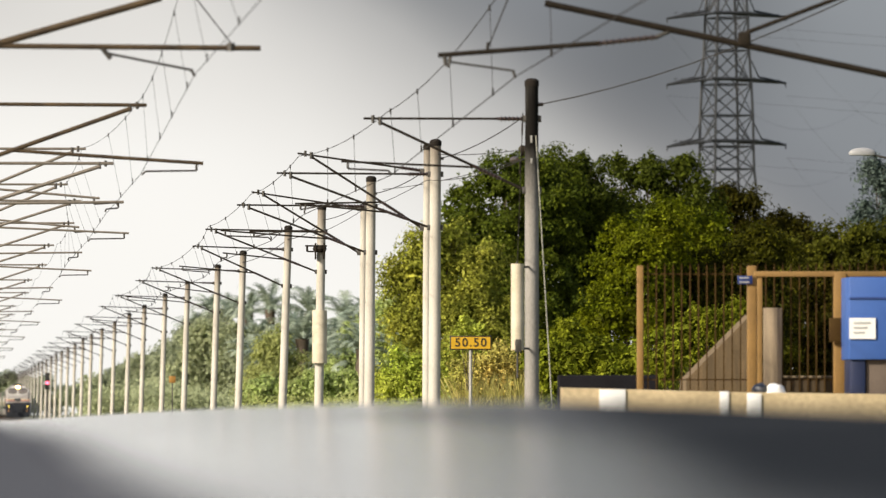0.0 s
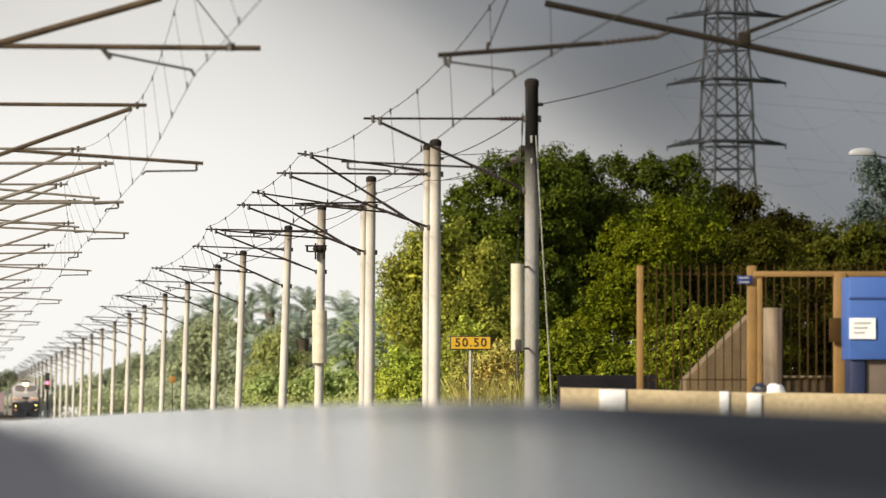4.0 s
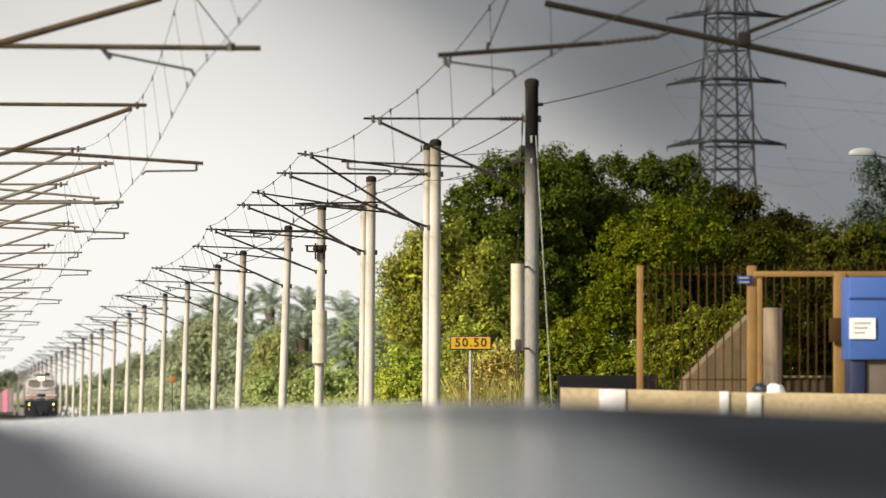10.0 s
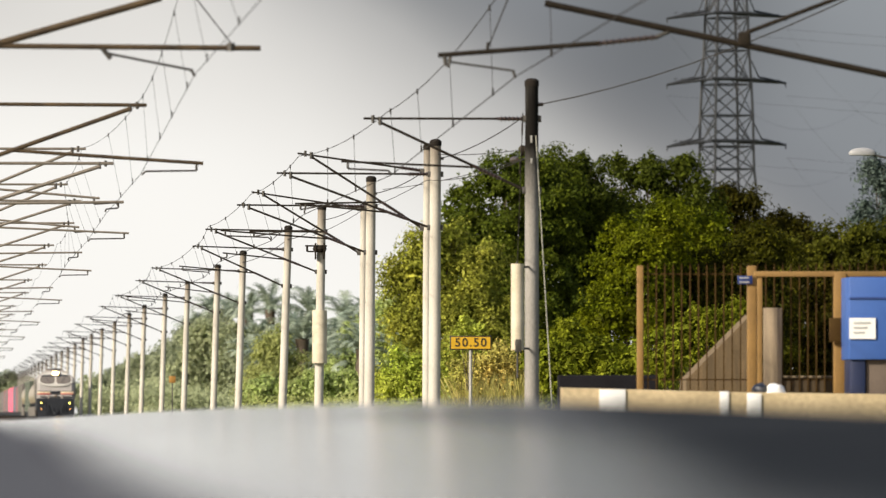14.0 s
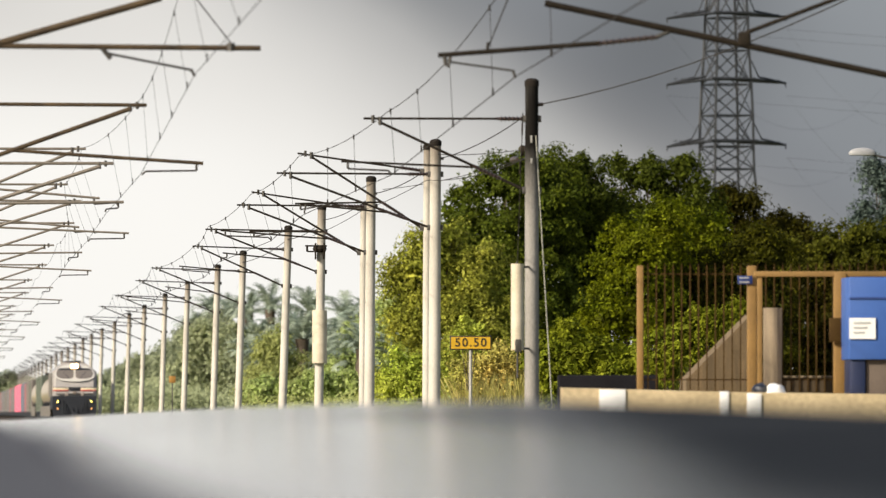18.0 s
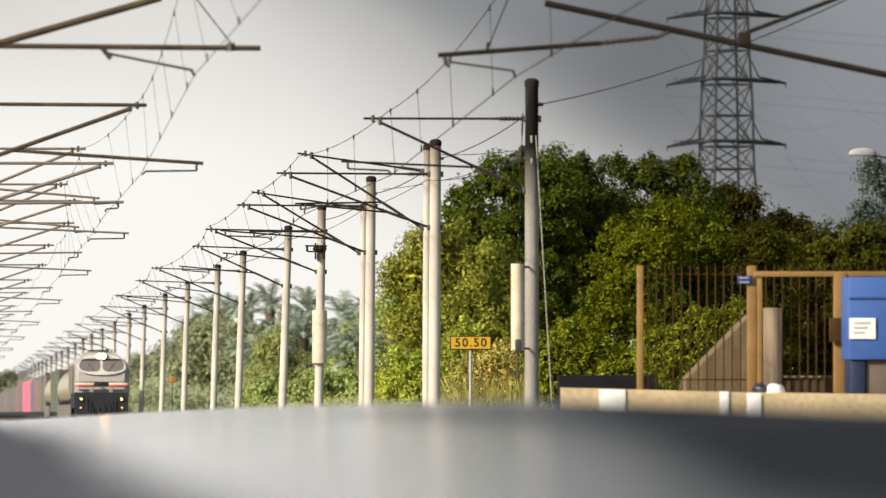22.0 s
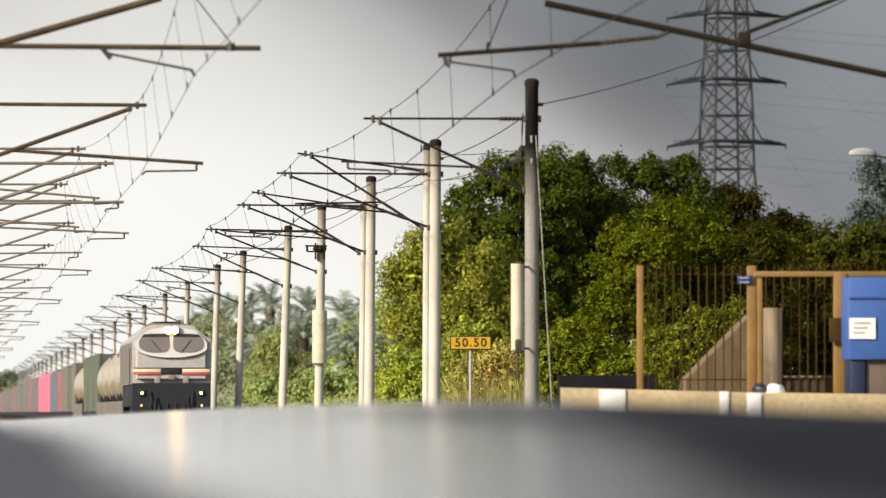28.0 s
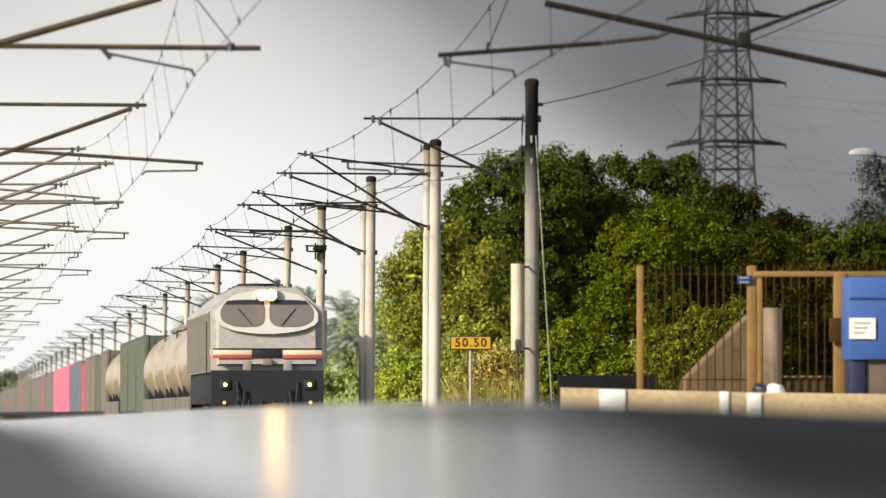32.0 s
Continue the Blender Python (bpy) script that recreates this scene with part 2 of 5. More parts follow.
def lathe(profile, seg=20):
    """A turned body from (radius, height) pairs."""
    bm = bmesh.new()
    rings = [[bm.verts.new((max(r, 0.001) * math.cos(2 * math.pi * i / seg), max(r, 0.001) * math.sin(2 * math.pi * i / seg), z)) for i in range(seg)] for r, z in profile]
    for k in range(len(rings) - 1):
        for i in range(seg):
            j = (i + 1) % seg
            bm.faces.new((rings[k][i], rings[k][j], rings[k + 1][j], rings[k + 1][i]))
    bm.faces.new(rings[0][::-1])
    bm.faces.new(rings[-1])
    return bm


def polyline(bm, pts, r, seg=5):
    pts = [Vector(p) for p in pts]
    last = None
    for i, p in enumerate(pts):
        d = pts[min(i + 1, len(pts) - 1)] - pts[max(i - 1, 0)]
        q = d.to_track_quat("Z", "Y").to_matrix()
        ring = [bm.verts.new(p + q @ Vector((r * math.cos(2 * math.pi * k / seg), r * math.sin(2 * math.pi * k / seg), 0))) for k in range(seg)]
        if last:
            for k in range(seg):
                j = (k + 1) % seg
                bm.faces.new((last[k], last[j], ring[j], ring[k]))
        last = ring
    return bm


def prism(outline, y0, y1):
    """Pulls an outline in x and z along y."""
    bm = bmesh.new()
    a = [bm.verts.new((x, y0, z)) for x, z in outline]
    b = [bm.verts.new((x, y1, z)) for x, z in outline]
    n = len(outline)
    bm.faces.new(a)
    bm.faces.new(b[::-1])
    for i in range(n):
        j = (i + 1) % n
        bm.faces.new((a[j], a[i], b[i], b[j]))
    bmesh.ops.recalc_face_normals(bm, faces=bm.faces)
    return bm


# ---- ground, tracks ----
TRACK_R, TRACK_L = 7.78, 3.75        # centre lines
def sheet(name, x0, x1, y0, y1, nx, ny, zf, mat, parent=None):
    xs, ys = np.linspace(x0, x1, nx), np.linspace(y0, y1, ny)
    vs = [(x, y, zf(x, y)) for y in ys for x in xs]
    fs = [(j * nx + i, j * nx + i + 1, (j + 1) * nx + i + 1, (j + 1) * nx + i) for j in range(ny - 1) for i in range(nx - 1)]
    me = bpy.data.meshes.new(name)
    me.from_pydata(vs, [], fs)
    me.materials.append(mat)
    me.polygons.foreach_set("use_smooth", [True] * len(me.polygons))
    ob = new(name, me)
    if parent:
        ob.parent = parent
    return ob


def ground_z(x, y):
    return -0.62 + 0.10 * noise.noise((x * 0.06, y * 0.06, 3.1))


ground = sheet("ground", -2400, 2600, -1400, 4600, 60, 72, ground_z, M_GRASS)
tagged(ground, "rough green grass verge and open ground", "ground", kind="structure")

bed = prism([(0.7, -0.9), (1.9, -0.16), (9.8, -0.16), (11.9, -0.9)], -120, 1900)
ballast = part("ballast", bed, M_BALLAST, label="grey-brown crushed stone railway ballast bed", smooth=False)
tagged(ballast, category="ballast", kind="structure")

rail_bm = prism([(-0.06, -0.15), (0.06, -0.15), (0.06, -0.135), (0.012, -0.115), (0.012, -0.045), (0.034, -0.035), (0.034, -0.004), (0.026, 0.0), (-0.026, 0.0), (-0.034, -0.004), (-0.034, -0.035), (-0.012, -0.045), (-0.012, -0.115), (-0.06, -0.135)], -120, 1900)
rail_me = bpy.data.meshes.new("rail")
rail_bm.to_mesh(rail_me)
rail_bm.free()
rail_me.materials.append(M_RAIL)
sl_bm = boxed(-1.0, 1.0, -0.12, 0.12, -0.34, -0.152, bevel=0.02)
sl_me = bpy.data.meshes.new("sleeper")
sl_bm.to_mesh(sl_me)
sl_bm.free()
sl_me.materials.append(M_SLEEPER)
for cx, word in ((TRACK_R, "far"), (TRACK_L, "near")):
    tr = empty("railway_track", pose(cx, 0, 0), "metre gauge railway track with worn steel rails on concrete sleepers", "track", "railway tracks", "structure")
    for s in (-1, 1):
        shared("rail", rail_me, tr, pose(s * 0.534, 0, 0))
    for i in range(150):
        shared("sleeper", sl_me, tr, pose(0, 40 + i * 0.68, 0))


# ---- platform beneath the camera ----
EDGE_X = 2.35
def edge_profile(y):
    return float(np.interp(y, [-30, 0, 10, 20, 26, 33, 40, 46, 56, 68, 85, 104, 125], [-0.05, -0.05, -0.035, 0.003, 0.028, 0.043, 0.048, 0.0477, 0.044, 0.037, 0.016, -0.01, -0.05]))


def smooth_profile(y):
    return sum(edge_profile(y + d) for d in (-4, -2, 0, 2, 4)) / 5


def floor_z(x, y):
    fall = 0.058 * (EDGE_X - max(x, -0.2))
    return EYE_Z + smooth_profile(y) - fall


platform = empty("platform", pose(0, 0, 0), "grey polished stone station platform mirroring the sky", "platform", kind="structure")
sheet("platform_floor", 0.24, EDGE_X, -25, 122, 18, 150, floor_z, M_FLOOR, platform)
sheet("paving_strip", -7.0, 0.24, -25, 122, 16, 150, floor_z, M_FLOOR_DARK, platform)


def skirt(name, x0, x1, y0, y1, ztop, mat):
    n = 60
    bm = bmesh.new()
    top, low = [], []
    for i in range(n + 1):
        f = i / n
        x, y = x0 + (x1 - x0) * f, y0 + (y1 - y0) * f
        top.append(bm.verts.new((x, y, ztop(x, y))))
        low.append(bm.verts.new((x, y, -0.75)))
    for i in range(n):
        bm.faces.new((top[i], top[i + 1], low[i + 1], low[i]))
    return part(name, bm, mat, platform, smooth=False)


skirt("platform_wall", EDGE_X, EDGE_X, -25, 122, floor_z, M_CONC)
skirt("platform_end", -7.0, EDGE_X, 122, 122, floor_z, M_CONC)
skirt("platform_end", -7.0, EDGE_X, -25, -25, floor_z, M_CONC)
skirt("platform_back", -7.0, -7.0, -25, 122, floor_z, M_CONC)


# ---- overhead line ----
def sheds(p, q, r=0.06, n=6):
    """Insulator: a core with discs."""
    p, q = Vector(p), Vector(q)
    bm = rods((p, q, 0.03))
    d = (q - p) / (n + 1)
    for i in range(n):
        c = p + d * (i + 1)
        rod(bm, c - d * 0.32, c + d * 0.05, r * 0.45, r, seg=10)
        rod(bm, c + d * 0.05, c + d * 0.15, r, r * 0.4, seg=10)
    return bm


def cantilever(mast, s, reach, z_tie, z_foot, z_reg, wire_x, z_wire, r=0.025, y=0.0, reg_root=1.05, reg_tip=None, tie_fall=0.0, tube=M_TUBE):
    """Tie, strut, registration tube and steady arm; s is the side to which they point."""
    k = lambda d, z: (s * d, y, z)
    tip_z = z_tie - tie_fall
    tie_at = lambda d: z_tie - tie_fall * d / reach
    part("insulator", sheds(k(0.12, tie_at(0.12)), k(0.62, tie_at(0.62))), M_INSUL, mast, "ribbed brown insulator")
    part("tie_tube", rods((k(0.6, tie_at(0.6)), k(reach, tip_z), r * 0.85)), tube, mast)
    top = k(reach - 0.28, tip_z - 0.06)
    low = k(0.12, z_foot)
    cut0, cut1 = Vector(low).lerp(Vector(top), 0.16), Vector(low).lerp(Vector(top), 0.36)
    part("insulator", sheds(cut0, cut1, 0.05, 7), M_INSUL, mast)
    part("strut_tube", rods((cut1, top, r)), tube, mast)
    part("strut_foot", rods((low, cut0, r)), tube, mast)
    f = (reg_root - 0.12) / (reach - 0.4)
    root = Vector(low).lerp(Vector(top), f)
    reg_tip = reg_tip if reg_tip else reach - 0.5
    tip = k(reg_tip, z_reg)
    part("registration_tube", rods((root, tip, r * 0.8)), tube, mast)
    hang = Vector(k(reg_tip - 0.12, z_reg - 0.13))
    wire = Vector((wire_x, y, z_wire))
    knee = hang.lerp(wire, 0.93) + Vector((0, 0, 0.07))
    part("steady_arm", rods((Vector(tip) + Vector((-s * 0.12, 0, 0)), hang, 0.022), (hang, knee, 0.017), (knee, wire + Vector((0, 0, 0.01)), 0.017)), M_STEEL, mast)
    part("clamp", rods((k(reach - 0.17, tip_z - 0.07), k(reach - 0.17, tip_z + 0.06), 0.03), (k(reach - 0.3, tip_z - 0.12), k(reach - 0.3, tip_z + 0.03), 0.036)), M_STEEL, mast)
    part("bracket", boxed(-0.17, 0.17, y - 0.05, y + 0.05, z_tie - 0.06, z_tie + 0.06, bevel=0.01), M_STEEL, mast)
    part("bracket", boxed(-0.17, 0.17, y - 0.05, y + 0.05, z_foot - 0.06, z_foot + 0.06, bevel=0.01), M_STEEL, mast)


def pole(mast, h, r0=0.135, r1=0.118, mat=None):
    part("pole", lathe([(r0, -0.7), (r1, h - 0.12), (r1, h - 0.1)], 18), mat or M_POLE, mast)
    part("cap", lathe([(r1 + 0.012, h - 0.14), (r1 + 0.012, h - 0.04), (r1 * 0.7, h), (0.02, h + 0.01)], 18), M_CAP, mast, "dark weathered cap")


MAST_X = 10.4
H_MAST = 6.93
WORD_MAST = "pale spun concrete catenary mast with steel cantilever arms"
# distance along the line, lean, contact wire stagger
ROW = [(146.2, 0.0, 0.1), (175.9, 0.3, -0.2), (203.4, 0.5, 0.15), (231.5, 0.9, -0.2), (257.3, 1.9, 0.2), (297.0, 1.9, -0.2), (325.0, 1.8, 0.2), (366.3, 1.8, -0.2),
       (404.7, 1.8, 0.2), (448.0, 1.8, -0.2), (485.6, 1.8, 0.2), (528.0, 1.6, -0.2), (572.0, 1.6, 0.2), (614.4, 1.6, -0.2), (654.5, 1.6, 0.2)]
ROW += [(654.5 + 41 * i, 1.5, 0.2 * (-1) ** i) for i in range(1, 16)]
REACH = [3.02, 3.42, 3.34, 3.29, 3.0, 3.3]
for i, (y, lean, st) in enumerate(ROW):
    near = i < 9
    mast = empty("catenary_mast", pose(MAST_X, y, 0, 0, lean, 0), WORD_MAST, "mast", "masts along the line")
    pole(mast, H_MAST if i == 0 else H_MAST - 0.1, mat=M_POLE_OLD if i == 0 else None)
    reach = REACH[i] if i < 6 else 3.25
    cantilever(mast, -1, reach, 6.21 if i == 0 else 6.08, 4.93, 5.44 - 0.02 * (i % 2), TRACK_R + st - MAST_X, 5.2, reg_root=1.0, reg_tip=reach + (0.4 if i % 2 == 0 else -0.5))
    part("base_plate", boxed(-0.3, 0.3, -0.3, 0.3, -0.75, -0.35, bevel=0.03), M_CONC, mast)
# second masts of the overlap spans
for y, lean, zt, fall, low in ((178.6, 0.2, 6.22, -0.38, 0.1), (206.6, 0.4, 6.1, -0.4, 0.72)):
    mast = empty("catenary_mast", pose(MAST_X, y, 0, 0, lean, 0), "thinner pale concrete mast close beside another mast", "mast", "masts along the line")
    pole(mast, H_MAST - low, 0.105, 0.09)
    cantilever(mast, -1, 2.85, zt, 4.98, 5.5, TRACK_R + 0.5 - MAST_X, 5.42, reg_root=1.0, reg_tip=2.9, tie_fall=fall)
# the mast that stands behind the far platform
mast = empty("catenary_mast", pose(14.2, 112.0, 0), "pale concrete mast with a long cantilever arm behind the platform", "mast", "masts along the line")
pole(mast, 7.8)
part("strut_tube", rods(((-0.1, 0, 5.34), (8.15 - 14.2, 0, 6.57), 0.046)), M_TUBE, mast)
part("tie_tube", rods(((-0.1, 0, 6.9), (8.15 - 14.2 - 0.3, 0, 6.81), 0.036)), M_TUBE, mast)
part("registration_tube", rods(((8.89 - 14.2, 0, 6.02), (6.68 - 14.2, 0, 5.85), 0.034)), M_TUBE, mast)
part("insulator", sheds((9.71 - 14.2, 0, 6.11), (8.81 - 14.2, 0, 6.01), 0.05, 9), M_INSUL, mast, "ribbed brown insulator")
part("joint", rods(((9.67 - 14.2, 0, 6.1), (9.92 - 14.2, 0, 6.21), 0.03)), M_STEEL, mast)
part("clamp", rods(((6.76 - 14.2, 0, 5.88), (6.79 - 14.2, 0, 5.7), 0.03), ((6.86 - 14.2, 0, 5.87), (6.82 - 14.2, 0, 5.68), 0.02)), M_STEEL, mast)
part("steady_arm", rods(((6.83 - 14.2, 0, 5.76), (7.71 - 14.2, 0, 5.64), 0.016), ((7.71 - 14.2, 0, 5.65), (7.74 - 14.2, 0, 5.54), 0.02)), M_STEEL, mast)
part("clamp", boxed(10.81 - 14.2, 10.98 - 14.2, -0.06, 0.06, 5.99, 6.18, bevel=0.02), M_TUBE, mast)
part("hanger", rods(((7.35 - 14.2, 0, 5.92), (7.72 - 14.2, 0, 6.82), 0.009), ((7.35 - 14.2, 0, 5.88), (7.37 - 14.2, 0, 6.03), 0.022)), M_WIRE, mast)
part("stay_tube", rods(((10.87 - 14.2, 0, 6.15), (13.9 - 14.2, 0, 7.30), 0.03)), M_TUBE, mast)

# masts of the near track stand on the platform side, out of sight
for i, (y, lean, st) in enumerate([(112.0, 0, -0.35)] + ROW):
    mx = -2.4 if i == 0 else -1.15
    mast = empty("catenary_mast", pose(mx, y, 0), "pale concrete catenary mast carrying long steel arms", "mast", "masts along the near track")
    pole(mast, 6.95)
    if i == 0:
        part("strut_tube", rods(((0.1, 0, 5.15), (2.88 + 2.4, 0, 6.63), 0.05)), M_BROWN, mast)
        part("tie_tube", rods(((0.1, 0, 6.8), (3.23 + 2.4, 0, 6.78), 0.036)), M_BROWN, mast)
        part("registration_tube", rods(((-0.79 + 2.4, 0, 5.97), (4.24 + 2.4, 0, 5.94), 0.037)), M_BROWN, mast)
        part("clamp", rods(((2.07 + 2.4, 0, 5.94), (2.19 + 2.4, 0, 5.79), 0.035)), M_STEEL, mast)
        part("steady_arm", rods(((2.16 + 2.4, 0, 5.86), (3.29 + 2.4, 0, 5.64), 0.018), ((3.29 + 2.4, 0, 5.65), (3.34 + 2.4, 0, 5.55), 0.02)), M_STEEL, mast)
        part("clamp", rods(((3.83 + 2.4, 0, 6.01), (3.83 + 2.4, 0, 5.9), 0.06)), M_STEEL, mast)
        part("hanger", rods(((3.85 + 2.4, 0, 5.99), (3.23 + 2.4, 0, 6.78), 0.009)), M_WIRE, mast)
        continue
    if i % 2 == 1:
        cantilever(mast, 1, 4.65 if i == 1 else 4.4, 6.46 if i == 1 else 6.22, 4.87, 5.4, TRACK_L - 0.34 - mx, 5.18, r=0.04 if i == 1 else 0.032, tube=M_BROWN if i == 1 else M_HAZE_TUBE, reg_root=2.25, reg_tip=5.66 if i == 1 else 5.58, tie_fall=0.02)
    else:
        cantilever(mast, 1, 4.65, 6.30, 4.85, 5.47, TRACK_L - 0.43 - mx, 5.24, r=0.04 if i == 2 else 0.032, tube=M_HAZE_TUBE, reg_root=1.9, reg_tip=4.87)
for y in (178.6, 206.6):
    mast = empty("catenary_mast", pose(-1.15, y, 0), "thinner pale concrete mast close beside another mast", "mast", "masts along the near track")
    pole(mast, 7.05, 0.105, 0.09)
    cantilever(mast, 1, 4.1, 6.70, 5.1, 5.62, TRACK_L - 0.1 + 1.15, 5.45, r=0.032, tube=M_HAZE_TUBE, reg_root=1.9, reg_tip=4.4)


def hung(p, q, sag, n=10):
    p, q = Vector(p), Vector(q)
    return [p.lerp(q, i / n) - Vector((0, 0, 4 * sag * (i / n) * (1 - i / n))) for i in range(n + 1)]


def at(line, y):
    """The point of a wire at the distance y along the track."""
    ys = [p.y for p in line]
    return Vector([float(np.interp(y, ys, [p[k] for p in line])) for k in range(3)])


def catenary(contact_pts, messenger_pts, droppers, thick, sag):
    line = empty("overhead_line", pose(0, 0, 0), "thin dark contact and messenger wires with droppers above the track", "wires", "overhead lines")
    low = [Vector(p) for p in contact_pts]
    high = []
    for a, b in zip(messenger_pts[:-1], messenger_pts[1:]):
        mp = hung(a, b, sag * (b[1] - a[1]) if b[1] < 150 else 0.005 * (b[1] - a[1]))
        high += mp if not high else mp[1:]
    part("contact_wire", polyline(bmesh.new(), low, thick), M_WIRE, line)
    part("messenger_wire", polyline(bmesh.new(), high, thick * 0.9), M_WIRE, line)
    for y in droppers:
        p, q = at(high, y), at(low, y)
        bm = rods((p, q, thick * 0.55), (q - Vector((0, 0, 0.02)), q + Vector((0, 0, 0.09)), thick * 2.0), (p - Vector((0, 0, 0.06)), p + Vector((0, 0, 0.03)), thick * 2.0), seg=5)
        part("dropper", bm, M_WIRE, line)


tail = ROW[2:]
catenary([(7.80, 20.0, 5.58), (7.76, 112.0, 5.57)] + [(TRACK_R + st, y, 5.2) for y, _, st in ROW],
         [(7.75, 60.0, 6.95), (7.72, 112.0, 7.0), (7.80, 146.2, 6.32), (7.60, 178.6, 6.55), (7.58, 206.6, 6.46)] + [(TRACK_R + st - 0.3, y, 6.2) for y, _, st in tail[1:]],
         [105.5, 117.2, 127.1, 136.2, 144.9, 156.9, 166.5] + [183 + 9.4 * k for k in range(22)], 0.0085, 0.0071)
catenary([(TRACK_L + 0.2, 20.0, 5.6), (3.34, 112.0, 5.58)] + [(TRACK_L + (-0.36, -0.43)[i % 2], y, 5.2) for i, (y, _, st) in enumerate(ROW)],
         [(TRACK_L - 0.6, 60.0, 6.8), (3.14, 112.0, 6.75), (3.33, 146.2, 6.48), (2.87, 178.6, 6.72), (2.87, 206.6, 6.70)] + [(TRACK_L - 0.4, y, 6.24) for y, _, st in tail[1:]],
         [97.5, 107.6, 115.8, 124.4, 131.8, 140.5, 152.0, 161.5] + [183 + 9.4 * k for k in range(8)], 0.0055, 0.0073)

# feeder wires behind the masts
feeder = empty("feeder_wire", pose(0, 0, 0), "thin dark feeder wire slung between the mast tops", "wires")
chain = [(14.3, 112.0, 7.66), (10.55, 146.2, 6.47), (10.55, 175.9, 6.42), (10.55, 203.4, 6.4), (10.55, 231.5, 6.4), (10.6, 257.3, 6.4), (10.6, 297.0, 6.4)]
for p, q in zip(chain[:-1], chain[1:]):
    part("wire", polyline(bmesh.new(), hung(p, q, 0.33 if p[1] < 140 else 0.13), 0.011), M_WIRE, feeder)
lower = [(10.25, 146.1, 5.48), (10.24, 175.8, 5.95), (10.24, 203.3, 5.98), (10.24, 231.4, 5.95)]
for p, q in zip(lower[:-1], lower[1:]):
    part("wire", polyline(bmesh.new(), hung(p, q, 0.12 if p[1] < 150 else 0.05), 0.008), M_WIRE, feeder)
for p in chain[1:]:
    part("insulator", sheds((p[0] - 0.1, p[1], p[2]), (p[0] + 0.06, p[1], p[2]), 0.05, 3), M_INSUL, feeder)

for p, q, sag in (((10.52, 146.3, 5.70), (10.48, 178.6, 6.60), 0.06), ((10.52, 146.3, 5.58), (10.75, 203.4, 6.50), 0.10)):
    part("wire", polyline(bmesh.new(), hung(p, q, sag), 0.008), M_WIRE, feeder)
    part("insulator", sheds(Vector(p).lerp(Vector(q), 0.10), Vector(p).lerp(Vector(q), 0.13), 0.06, 3), M_INSUL, feeder)

# tensioning gear
def weights(x, y, z0, z1, r, word):
    w = empty("balance_weight", pose(x, y, 0), word, "counterweight", "counterweights")
    n = int((z1 - z0) / 0.11)
    mat = material("painted_iron_weight", (0.66, 0.59, 0.46), 0.7, vary=0.25, scale=2.5, second=(0.45, 0.38, 0.27))
    for i in range(n):
        a = z0 + (z1 - z0) * i / n
        b = z0 + (z1 - z0) * (i + 0.992) / n
        part("weight_disc", rods(((0, 0, a), (0, 0, b), r), seg=20), mat, w)
    part("guide_rod", rods(((0, 0, z0 - 0.5), (0, 0, z1 + 0.04), 0.018)), M_STEEL, w)
    return w


w1 = weights(10.1, 145.6, 2.06, 3.6, 0.115, "tall cream painted counterweight stack hanging beside a mast")
part("guide_bracket", boxed(-0.05, 0.06, -0.16, -0.1, 2.04 - 0.02, 2.25, bevel=0.01), M_STEEL, w1)
part("guide_arm", rods(((0, 0, 2.04 + 0.05), (0.27, 0.55, 2.04 + 0.05), 0.02), ((0, 0, 3.6 - 0.05), (0.27, 0.55, 3.6 - 0.05), 0.02)), M_STEEL, w1)
part("hanger", rods(((0, 0, 3.6), (0.1, 0.02, 6.3), 0.008)), M_WIRE, w1)
wheel = rods(((0.06, 0, 5.62), (0.12, 0, 5.62), 0.10), seg=18)
part("pulley", wheel, M_TUBE, w1, "small dark pulley wheel")
part("turnbuckle", rods(((0.085, 0, 5.9), (0.09, 0, 6.12), 0.016), ((0.05, 0, 5.2), (0.045, 0, 5.42), 0.016)), M_TUBE, w1)
plates = material("pale_enamel_plate", (0.34, 0.33, 0.31), 0.5, vary=0.2)
for z, h in ((5.84, 0.13), (5.45, 0.09)):
    part("mast_plate", boxed(0.265, 0.3, 0.42, 0.44, z - h / 2, z + h / 2, bevel=0.004), plates, w1, "small pale plate fixed to the mast")
w2 = weights(10.44, 231.4, 2.34, 3.84, 0.21, "cream painted counterweight drum round the foot of a mast")
part("pulley_frame", boxed(-0.14, -0.1, -0.2, 0.1, 5.28, 5.74, bevel=0.01), M_TUBE, w2, "dark tensioning pulley frame")
part("pulley_frame", boxed(0.1, 0.14, -0.2, 0.1, 5.28, 5.74, bevel=0.01), M_TUBE, w2)
part("pulley_axle", rods(((-0.42, -0.1, 5.66), (0.2, -0.1, 5.66), 0.022), ((-0.36, -0.1, 5.5), (0.16, -0.1, 5.5), 0.022), ((-0.36, -0.1, 5.66), (-0.36, -0.1, 5.5), 0.03)), M_TUBE, w2)
part("pulley", lathe([(0.16, 5.49), (0.2, 5.58), (0.16, 5.68)], 16), M_TUBE, w2)
stay = empty("guy_wire", pose(0, 0, 0), "pale galvanised guy wire anchoring a mast to the ground", "guy wire")
part("stay_wire", rods(((MAST_X + 0.06, 146.0, 5.9), (10.7, 144.0, -0.6), 0.011)), material("pale_zinc", (0.27, 0.26, 0.21), 0.5, 0.3), stay)


